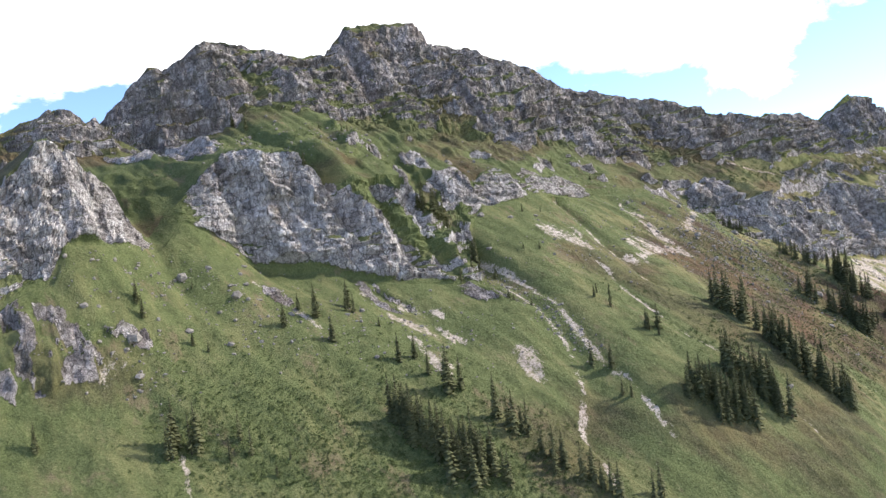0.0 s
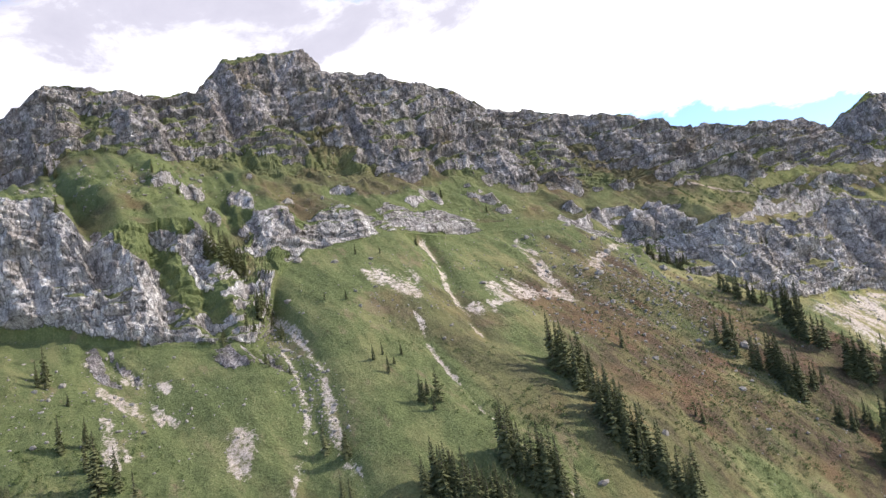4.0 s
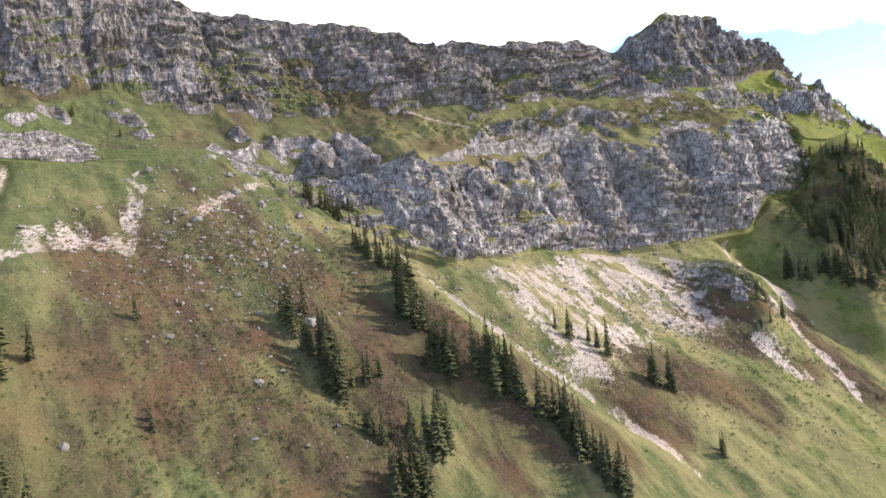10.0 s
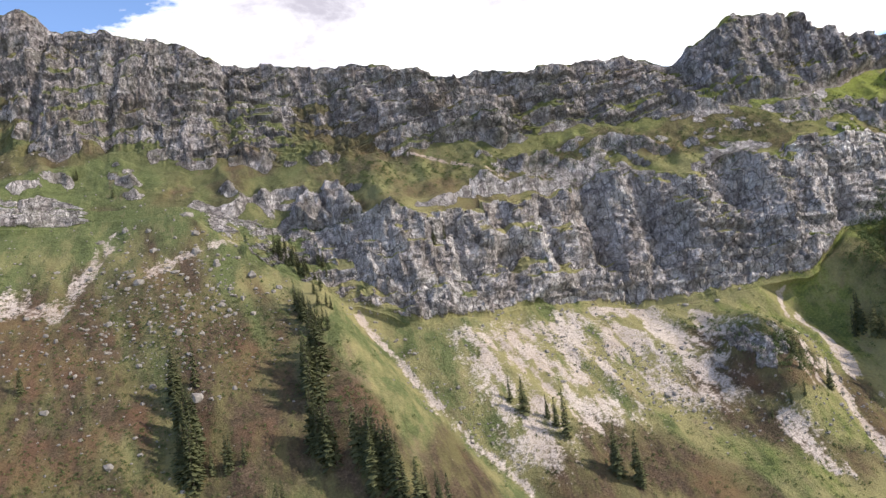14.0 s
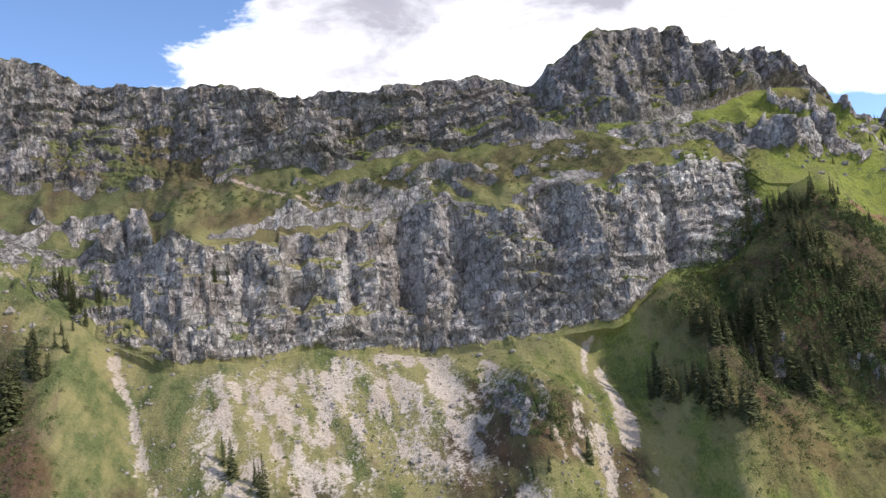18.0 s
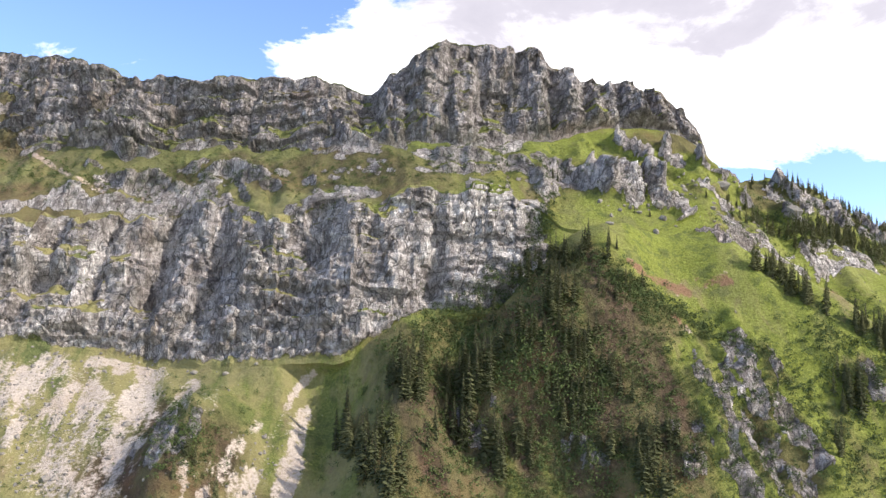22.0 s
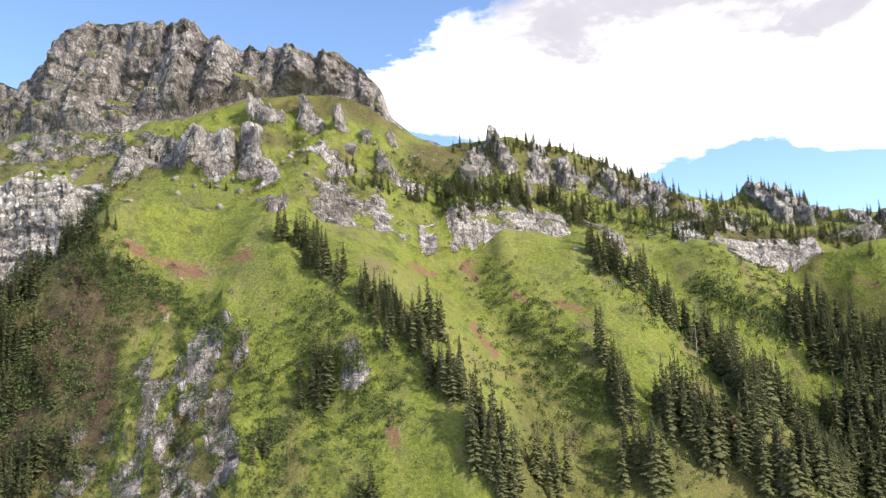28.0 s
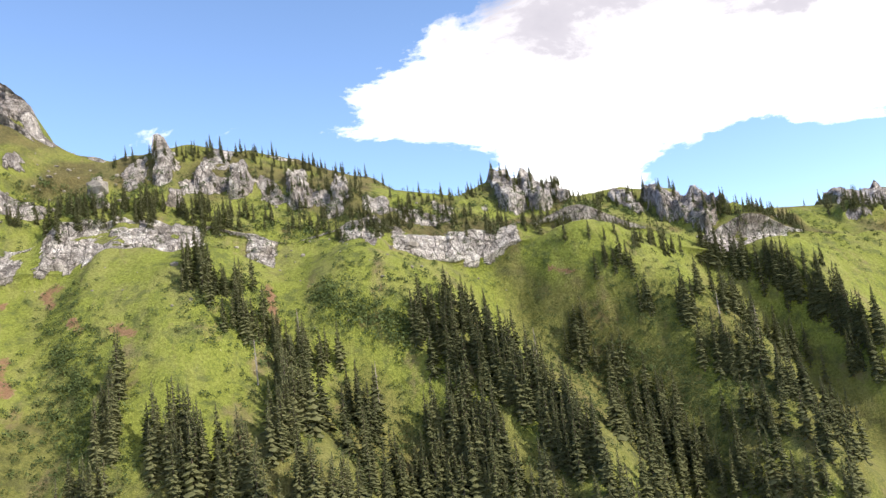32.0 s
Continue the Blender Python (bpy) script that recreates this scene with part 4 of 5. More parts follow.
    # the overgrown spur: dwarf shrubs and dead grass below the pasture
    edge = np.array(OVERGROWN, float)
    below = np.interp(GX, edge[:, 0], edge[:, 1]) + 7 * (fbm(GX / 8, GZ / 8, 3, 85) - 0.5) - GZ
    heath = np.maximum(heath, (zone == 0) * step(-2, 2, below) * step(552, 562, GX) * step(662, 648, GX) * 0.72 * step(190, 215, GZ) * step(0.36, 0.52, fbm(GX / 10, GZ / 15, 3, 84)))
    for c, d, _ in near_lines(GX, GZ, STONES_EAST):
        pale[:, c] = np.maximum(pale[:, c], (zone == 0) * step(1.6, 1.2, d) * (1 - CRAGGY[:, c]))
    turf = np.maximum(step(0.45, 0.62, fbm(GX / 22, GZ / 14, 4, 97)) * 0.75 * ((zone == 2) | (zone == 3)), 0.25 * (zone == 3))
    heath = np.maximum(heath, turf)
    heath = np.maximum(heath, 0.30 * (zone == 2) * step(330, 370, GX) * step(606, 598, GX) * step(0.33, 0.50, fbm(GX / 16, GZ / 9, 4, 86)))
    return np.clip(np.stack([rock, scree, heath, pale], -1), 0, 1)


def sheet(name, X, Y, Z, mat, smooth=True):
    rows, cols = X.shape
    me = bpy.data.meshes.new(name)
    co = np.stack([X, Y, Z], -1).reshape(-1, 3)
    a = np.arange(rows * cols).reshape(rows, cols)
    quads = np.stack([a[:-1, :-1], a[:-1, 1:], a[1:, 1:], a[1:, :-1]], -1).reshape(-1, 4)
    me.vertices.add(len(co))
    me.vertices.foreach_set("co", co.astype(np.float32).ravel())
    me.loops.add(quads.size)
    me.loops.foreach_set("vertex_index", quads.astype(np.int32).ravel())
    me.polygons.add(len(quads))
    me.polygons.foreach_set("loop_start", np.arange(0, quads.size, 4, dtype=np.int32))
    me.update(calc_edges=True)
    me.polygons.foreach_set("use_smooth", np.full(len(quads), smooth, bool))
    me.materials.append(mat)
    return me


ZONES = zones_of().astype(np.float32)


def band(name, kinds, label, category, smooth=True):
    """One stretch of the face, from the first row of its zones to the first row of the next."""
    rows = np.where(np.isin(ZONE, kinds))[0]
    r = slice(rows[0], min(rows[-1] + 2, len(ZONE)))
    me = sheet(name, GX[r], GY[r], GZ[r], MOUNTAIN, smooth)
    layer = me.color_attributes.new("zones", "FLOAT_COLOR", "POINT")
    layer.data.foreach_set("color", ZONES[r].ravel())
    return tagged(new(name, me), label, category, kind="structure")


band("ground", [0], "steep alpine slope of grass, brown heath and pale scree", "slope")
band("cliff_lower", [1], "pale grey limestone cliff with cracks and grassy ledges", "cliff", False)
band("ground_bench", [2], "grassy bench with small limestone crags between two cliffs", "slope")
band("cliff_upper", [3], "dark grey limestone wall with turf ledges below the ridge", "cliff", False)
band("ground_back", [4], "grassy back of the mountain ridge falling away", "slope")

# ---- conifers: stands along lines on the face: x, z, x, z, how many, how high ----
STAND_WEST = [(174, 250, 176, 244, 3, 11.9), (176, 244, 177, 239, 3, 11.7), (177, 239, 178, 234, 3, 11.5), (178, 234, 184, 230, 4, 11.3), (184, 230, 187, 225, 3, 11.2), (149, 251, 154, 235, 20, 13.1),
    (148, 254, 152, 247, 8, 12.4), (156, 245, 161, 235, 10, 12.1), (102, 255, 107, 255, 3, 7.5), (91, 259, 96, 258, 5, 12.0), (62, 264, 62, 264, 1, 10.8), (101, 298, 101, 298, 1, 7.8),
    (101, 293, 101, 293, 1, 8.5), (140, 284, 140, 284, 1, 10.0), (149, 288, 149, 288, 1, 8.5), (152, 285, 152, 285, 1, 12.2), (164, 287, 166, 285, 3, 9.3), (150, 277, 150, 277, 1, 9.0),
    (164, 268, 164, 268, 1, 9.0), (170, 268, 170, 268, 1, 9.1), (168, 263, 168, 263, 1, 8.9), (169, 258, 169, 258, 1, 13.9), (173, 258, 173, 258, 1, 10.5), (169, 279, 169, 279, 1, 4.2),
    (228, 298, 229, 295, 3, 8.5), (233, 288, 233, 288, 1, 4.9), (220, 281, 220, 281, 1, 5.4), (222, 319, 232, 313, 6, 11.5), (271, 314, 271, 314, 1, 4.5), (221, 256, 221, 256, 2, 7.6),
    (218, 248, 218, 247, 2, 7.2), (249, 266, 249, 266, 1, 5.7), (247, 262, 247, 262, 1, 7.5), (110, 286, 114, 278, 2, 3.8), (97, 304, 145, 300, 2, 2.8), (108, 248, 123, 250, 3, 4.5),
    (193, 224, 195, 223, 2, 9.6)]
STAND_MIDWEST = [(233, 246, 239, 239, 12, 12.7), (239, 239, 244, 235, 10, 12.3), (252, 250, 255, 243, 7, 13.9), (255, 243, 257, 232, 10, 13.5), (234, 238, 243, 234, 8, 11.0), (230, 296, 232, 296, 3, 6.9),
    (254, 297, 254, 297, 1, 3.6), (248, 278, 248, 278, 1, 4.4), (248, 275, 248, 275, 1, 3.4), (253, 277, 253, 277, 1, 4.4), (248, 265, 250, 263, 3, 8.6), (279, 313, 279, 313, 1, 3.7),
    (298, 315, 298, 315, 1, 4.6), (291, 267, 287, 257, 8, 14.6), (287, 257, 284, 246, 9, 13.5), (284, 246, 286, 236, 9, 12.6), (286, 236, 289, 227, 10, 12.1), (285, 253, 286, 243, 5, 11.8),
    (286, 243, 288, 238, 3, 11.2), (318, 246, 318, 246, 1, 5.1), (318, 244, 318, 244, 1, 4.5), (362, 263, 362, 259, 4, 9.2), (344, 328, 344, 328, 1, 3.5), (408, 293, 401, 275, 8, 5.6),
    (329, 338, 332, 337, 2, 4.4)]
STAND_CENTRE = [(362, 253, 362, 245, 8, 13.9), (362, 245, 363, 241, 5, 13.3), (368, 243, 373, 245, 4, 8.4), (364, 235, 368, 232, 5, 8.3), (373, 232, 373, 232, 2, 8.2), (376, 228, 381, 227, 6, 13.4),
    (362, 222, 370, 221, 8, 13.9), (394, 300, 398, 293, 6, 7.1), (398, 293, 403, 288, 5, 7.0), (395, 280, 398, 270, 8, 7.5), (396, 266, 392, 256, 9, 15.0), (392, 256, 392, 253, 4, 14.1),
    (390, 246, 392, 242, 9, 13.5), (399, 243, 402, 237, 9, 13.3), (402, 237, 405, 233, 6, 13.1), (409, 230, 411, 222, 7, 13.0), (411, 222, 411, 216, 6, 12.6), (411, 216, 415, 211, 6, 12.3),
    (443, 246, 443, 246, 1, 9.2), (445, 243, 445, 243, 1, 9.1), (450, 241, 450, 241, 1, 8.1), (451, 239, 451, 239, 1, 9.7), (452, 236, 452, 236, 1, 13.5), (459, 228, 459, 228, 1, 13.3),
    (459, 227, 459, 227, 1, 13.8), (463, 225, 463, 225, 1, 11.2), (463, 224, 463, 224, 1, 10.1), (459, 209, 459, 209, 1, 8.1), (460, 210, 460, 210, 1, 6.9), (525, 237, 525, 237, 1, 8.1),
    (506, 232, 514, 238, 3, 4.5), (360, 260, 360, 260, 1, 12.0), (324, 267, 324, 267, 1, 7.5), (298, 262, 298, 262, 1, 7.9), (441, 258, 441, 258, 1, 2.9), (442, 295, 446, 293, 2, 5.3)]
STAND_SPUR = [(560, 262, 566, 260, 7, 9.2), (566, 251, 568, 251, 3, 6.6), (551, 248, 560, 243, 8, 9.9), (516, 244, 522, 248, 4, 5.5), (588, 272, 599, 273, 9, 6.1), (600, 274, 602, 270, 4, 6.4),
    (578, 264, 582, 261, 7, 9.6), (587, 252, 588, 248, 6, 8.0), (594, 264, 597, 254, 6, 6.2), (607, 263, 611, 261, 5, 7.0), (610, 245, 611, 242, 6, 8.2), (617, 256, 616, 246, 4, 6.7),
    (601, 250, 602, 249, 4, 6.7), (574, 259, 576, 248, 5, 8.5), (612, 296, 612, 296, 2, 4.6), (600, 293, 608, 292, 8, 4.1), (591, 266, 600, 260, 6, 5.7), (628, 308, 628, 308, 1, 2.3),
    (632, 307, 632, 307, 1, 2.3), (609, 321, 611, 320, 2, 4.0), (659, 258, 659, 258, 2, 7.9), (650, 251, 652, 251, 4, 5.4), (667, 244, 667, 244, 3, 7.3)]
STAND_EAST = [(650, 291, 657, 286, 11, 7.1), (657, 286, 662, 281, 7, 6.9), (666, 277, 672, 272, 12, 6.5), (672, 272, 674, 269, 8, 6.3), (678, 269, 679, 268, 5, 8.1), (680, 262, 684, 259, 10, 8.0),
    (686, 252, 690, 244, 14, 8.1), (657, 260, 657, 265, 3, 7.8), (694, 245, 700, 242, 6, 8.1), (712, 264, 712, 264, 2, 11.1), (713, 259, 716, 251, 12, 8.9), (713, 244, 718, 241, 10, 10.7),
    (718, 290, 724, 282, 12, 8.1), (724, 282, 730, 280, 6, 7.8), (729, 275, 737, 267, 14, 7.8), (737, 267, 746, 264, 10, 7.9), (726, 254, 728, 244, 10, 10.8), (742, 258, 742, 249, 14, 10.9)]
STAND_FAREAST = [(767, 270, 772, 264, 9, 11.2), (772, 264, 775, 256, 9, 11.0), (773, 272, 780, 265, 8, 10.0), (779, 261, 782, 253, 11, 11.8), (782, 253, 792, 247, 15, 11.5), (773, 248, 780, 238, 18, 12.4),
    (791, 242, 795, 236, 10, 10.8), (813, 281, 820, 278, 6, 7.5), (834, 284, 836, 283, 4, 5.6), (830, 266, 833, 263, 6, 11.4), (833, 254, 838, 250, 6, 12.3), (838, 250, 844, 251, 7, 12.2),
    (846, 245, 850, 244, 5, 10.5), (851, 241, 865, 233, 8, 10.4), (849, 282, 859, 275, 11, 10.1), (863, 276, 868, 268, 9, 11.6), (868, 268, 872, 260, 10, 11.3), (874, 262, 880, 251, 16, 12.2),
    (822, 268, 823, 267, 4, 8.7), (875, 248, 878, 245, 6, 10.1), (804, 242, 833, 227, 24, 11.1), (749, 256, 757, 241, 12, 11.0)]
STAND_LOWER = [(684, 253, 691, 243, 10, 10.8), (670, 272, 682, 258, 8, 8.6), (720, 254, 727, 244, 9, 10.8), (732, 247, 742, 237, 14, 12.1), (746, 242, 755, 234, 12, 11.3), (740, 260, 744, 251, 9, 11.1), (767, 247, 774, 238, 10, 12.8)]
STAND_CRAGS = [(187, 366, 187, 366, 2, 8.4), (179, 341, 179, 341, 1, 5.9), (213, 363, 213, 363, 1, 4.2), (221, 359, 221, 359, 2, 5.1), (223, 348, 223, 348, 1, 4.5), (228, 320, 232, 310, 6, 8.4), (230, 298, 230, 298, 2, 7.1), (220, 280, 220, 280, 1, 4.3), (224, 277, 224, 277, 1, 2.8), (248, 298, 248, 298, 1, 3.6), (244, 277, 244, 277, 1, 4.3), (245, 273, 245, 273, 1, 5.3), (214, 291, 214, 291, 2, 4.9), (222, 291, 222, 291, 2, 5.3)]
STAND_FLANK = [(592, 284, 601, 291, 7, 8.6), (594, 278, 601, 281, 8, 8.0), (586, 267, 590, 273, 6, 8.8), (604, 291, 608, 294, 5, 6.3), (599, 268, 606, 271, 6, 7.4), (577, 262, 579, 258, 6, 9.6), (561, 260, 567, 266, 6, 8.8), (550, 248, 559, 253, 8, 10.1), (579, 248, 582, 244, 6, 9.6), (608, 250, 611, 246, 6, 9.3), (597, 254, 603, 258, 6, 8.4), (608, 284, 616, 286, 5, 4.7), (659, 263, 660, 260, 4, 8.7)]
STAND_RIDGE = [(681, 306, 708, 307, 26, 5.4), (747, 298, 768, 300, 20, 4.4), (771, 303, 792, 295, 22, 4.7), (809, 295, 835, 285, 24, 5.4), (674, 307, 679, 308, 5, 4.5), (663, 309, 671, 306, 5, 4.7),
    (685, 306, 690, 303, 5, 6.4), (702, 309, 721, 301, 18, 6.8), (658, 312, 663, 314, 3, 3.6), (679, 311, 647, 314, 4, 3.9)]
STAND_GULLY = [(800, 262, 822, 238, 18, 10), (838, 270, 868, 246, 20, 10), (846, 284, 880, 272, 14, 8), (815, 240, 860, 232, 20, 11), (760, 238, 800, 226, 30, 11), (800, 232, 850, 222, 26, 11), (780, 256, 796, 240, 18, 11), (756, 240, 776, 232, 16, 11)]
STAND_SKYLINE = [(690, 327, 718, 329, 22, 4), (717, 329, 756, 319, 34, 4), (717, 318, 756, 308, 20, 4.5), (762, 306, 786, 314, 18, 4.5), (791, 319, 818, 315, 22, 4), (810, 306, 856, 311, 28, 4.5),
    (857, 300, 888, 290, 40, 5), (907, 299, 926, 296, 24, 6), (686, 308, 710, 305, 9, 4.5), (713, 306, 748, 299, 20, 5), (751, 301, 762, 296, 8, 5.5),
    (792, 297, 813, 292, 10, 6)]


def from_lists(name, verts, faces, mat, smooth=False):
    me = bpy.data.meshes.new(name)
    me.from_pydata([tuple(v) for v in verts], [], [tuple(f) for f in faces])
    if smooth:
        me.polygons.foreach_set("use_smooth", np.ones(len(me.polygons), bool))
    me.materials.append(mat)
    me.update()
    return me


def part(name, mesh, parent, label=""):
    ob = new(name, mesh)
    ob.parent = parent
    return tagged(ob, label)


def trunk_lists(high, thick, rng, sides=7):
    verts, faces = [], []
    levels = 5
    bend = rng.uniform(-0.02, 0.02) * high
    for i in range(levels + 1):
        u = i / levels
        r = thick * (1 - u) ** 0.8 + 0.02
        for k in range(sides):
            a = 2 * math.pi * k / sides
            verts.append((r * math.cos(a) + bend * u * u, r * math.sin(a), -0.8 + u * (high + 0.7)))
    for i in range(levels):
        for k in range(sides):
            a, b = i * sides + k, i * sides + (k + 1) % sides
            faces.append((a, b, b + sides, a + sides))
    return verts, faces


def crown_lists(high, wide, rng, whorls=34, bare=0.05):
    """Whorls of drooping boughs, each a small roof of four faces, uneven in length."""
    verts, faces = [], []
    lop = [rng.uniform(0.75, 1.15) for _ in range(6)]
    for i in range(whorls):
        u = i / (whorls - 1)
        z = high * (bare + (1 - bare) * u ** 0.92)
        r = wide * (1 - u) ** 0.8 * (0.7 + 0.3 * min(1.0, u / 0.12)) * rng.uniform(0.8, 1.12) + 0.12
        boughs = 9 if u < 0.6 else 7
        turn = rng.uniform(0, 6.3)
        level = z
        for k in range(boughs):
            z = level + rng.uniform(-2.2, 2.2) * high / whorls * (1 - 0.6 * u)
            if rng.random() < 0.07:
                continue
            a = turn + 2 * math.pi * k / boughs + rng.uniform(-0.3, 0.3)
            reach = r * rng.uniform(0.45, 1.15) * lop[int(a / 6.284 * 6) % 6]
            w = reach * rng.uniform(0.22, 0.40)
            drop = reach * rng.uniform(0.28, 0.55) - 0.15 * u
            c, s = math.cos(a), math.sin(a)
            n = len(verts)
            verts += [(0, 0, z + 0.10 * high / whorls), (c * reach * 0.62 - s * w, s * reach * 0.62 + c * w, z - drop * 0.75), (c * reach, s * reach, z - drop),
                      (c * reach * 0.62 + s * w, s * reach * 0.62 - c * w, z - drop * 0.75), (c * reach * 0.5, s * reach * 0.5, z - drop * 0.95 - high / whorls * 0.55)]
            faces += [(n, n + 1, n + 2), (n, n + 2, n + 3), (n + 4, n + 2, n + 1), (n + 4, n + 3, n + 2)]
    n = len(verts)
    verts += [(0.12, 0, high * 0.94), (-0.06, 0.1, high * 0.94), (-0.06, -0.1, high * 0.94), (0, 0, high * 1.04)]
    faces += [(n, n + 1, n + 3), (n + 1, n + 2, n + 3), (n + 2, n, n + 3)]
    return verts, faces


def spruce(seed, high, wide, label):
    rng = random.Random(seed)
    tree = new("spruce")
    part("trunk", from_lists("trunk", *trunk_lists(high, high * 0.017, rng), BARK), tree)
    part("crown", from_lists("crown", *crown_lists(high, wide, rng), NEEDLES), tree)
    return tagged(tree, label, "tree")


def dead_spruce(seed, high):
    rng = random.Random(seed)
    tree = new("dead_spruce")
    verts, faces = trunk_lists(high, high * 0.018, rng)
    part("trunk", from_lists("trunk", verts, faces, DEAD_WOOD), tree)
    verts, faces = [], []
    for i in range(46):
        z, a = high * rng.uniform(0.25, 0.95), rng.uniform(0, 6.28)
        r = 0.11 * high * (1.05 - z / high) * rng.uniform(0.5, 1.2)
        c, s, n = math.cos(a), math.sin(a), len(verts)
        verts += [(0, 0, z + 0.07), (-s * 0.06, c * 0.06, z - 0.05), (s * 0.06, -c * 0.06, z - 0.05), (c * r, s * r, z - 0.3 * r)]
        faces += [(n, n + 1, n + 3), (n + 1, n + 2, n + 3), (n + 2, n, n + 3)]
    part("branches", from_lists("branches", verts, faces, DEAD_WOOD), tree, "bare grey broken twigs")
    return tagged(tree, "dead grey spruce with bare twigs standing in the forest", "dead tree", group="dead spruces")


def gathered(rows, seed, spread):
    rng = random.Random(seed)
    for x0, z0, x1, z1, count, high in rows:
        count = count + count // 2 if count > 4 else count
        for i in range(count):
            u = (i + rng.uniform(0.1, 0.9)) / count
            off = spread if count > 1 else 0.0
            x = x0 + (x1 - x0) * u + rng.gauss(0, off)
            z = z0 + (z1 - z0) * u + rng.gauss(0, off * 0.7)
            yield i, count, ground_at(x, z), high * rng.uniform(0.72, 1.18), rng.uniform(0, 6.28)


KINDS = [spruce(11, 10, 1.6, "slim dark green spruce with drooping boughs"), spruce(12, 10, 1.95, "dark green spruce with an uneven broad crown"),
         spruce(13, 10, 1.5, "narrow pointed spruce with short dark boughs"), spruce(14, 10, 2.15, "wide dark spruce with boughs down to the ground")]
KIND_LISTS = [[crown_lists(10, w, random.Random(40 + i), 24, 0.04), trunk_lists(10, 0.17, random.Random(50 + i), 4)] for i, w in enumerate((1.65, 1.95, 1.5))]
REGIONS = [("on the shady western slope", STAND_WEST + STAND_CRAGS, 71, 1.6), ("among heath below the stony gullies", STAND_MIDWEST, 72, 1.5),
           ("on the rib beside the pale scree", STAND_CENTRE, 73, 1.3), ("on the overgrown rocky spur", STAND_SPUR + STAND_FLANK, 74, 1.8),
           ("on the bright eastern meadow slope", STAND_EAST + STAND_LOWER, 75, 1.4), ("on the wooded eastern ribs", STAND_FAREAST, 76, 1.7), ("in the dark eastern gully", STAND_GULLY, 78, 3.0)]
used = set()


def stand_mesh(name, places):
    """Many conifers joined, for woods where nobody counts them."""
    verts, faces, kinds, base = [], [], [], 0
    for k, (at, high, turn) in enumerate(places):
        for m, (v, f) in enumerate(KIND_LISTS[k % len(KIND_LISTS)]):
            a = np.array(v) * (high / 10.0)
            c, s = math.cos(turn), math.sin(turn)
            a = np.stack([a[:, 0] * c - a[:, 1] * s + at.x, a[:, 0] * s + a[:, 1] * c + at.y, a[:, 2] + at.z], 1)
            verts.append(a)
            faces += [tuple(i + base for i in q) for q in f]
            kinds += [m] * len(f)
            base += len(a)
    me = bpy.data.meshes.new(name)
    me.from_pydata(np.concatenate(verts).tolist(), [], faces)
    me.materials.append(NEEDLES)
    me.materials.append(BARK)
    me.polygons.foreach_set("material_index", np.array(kinds, np.int32))
    me.update()
    return me


def plant():
    n = 0
    for where, rows, seed, spread in REGIONS:
        rest = []
        for i, count, at, high, turn in gathered(rows, seed, spread):
            if i < max(1, round(count * 0.16)):
                k = n % len(KINDS)
                m = Matrix.Translation(at - Vector((0, 0, 0.2))) @ Matrix.Rotation(turn, 4, "Z") @ Matrix.Scale(high / 10.0, 4)
                if k not in used:
                    tree = KINDS[k]
                    used.add(k)
                    tree.matrix_basis = m
                else:
                    tree = copy_thing(KINDS[k], m)
                    tree.matrix_basis = m
                base = ("slim dark green spruce", "broad uneven dark green spruce", "narrow pointed dark spruce", "low-branched dark green spruce")[k]
                tagged(tree, base + " " + where, "tree", group="spruces " + where)
                n += 1
            else:
                rest.append((at, high, turn))
        tagged(new("spruce_wood", stand_mesh("spruce_wood", rest)), "close-grown dark spruces " + where, "trees", kind="stuff")
    sky = [(at, high, turn) for _, _, at, high, turn in gathered(STAND_SKYLINE + STAND_RIDGE, 77, 3.0)]
    tagged(new("ridge_wood", stand_mesh("ridge_wood", sky)), "small dark spruces and pines along the rocky eastern ridge", "trees", kind="stuff")
    first = dead_spruce(91, 9)
    for j, (x, z) in enumerate([(741, 268), (735, 262), (790, 258), (756, 255), (838, 262), (848, 258)]):
        m = Matrix.Translation(ground_at(x, z)) @ Matrix.Rotation(j * 1.3, 4, "Z")
        if j == 0:
            first.matrix_basis = m
        else:
            copy_thing(first, m)


plant()

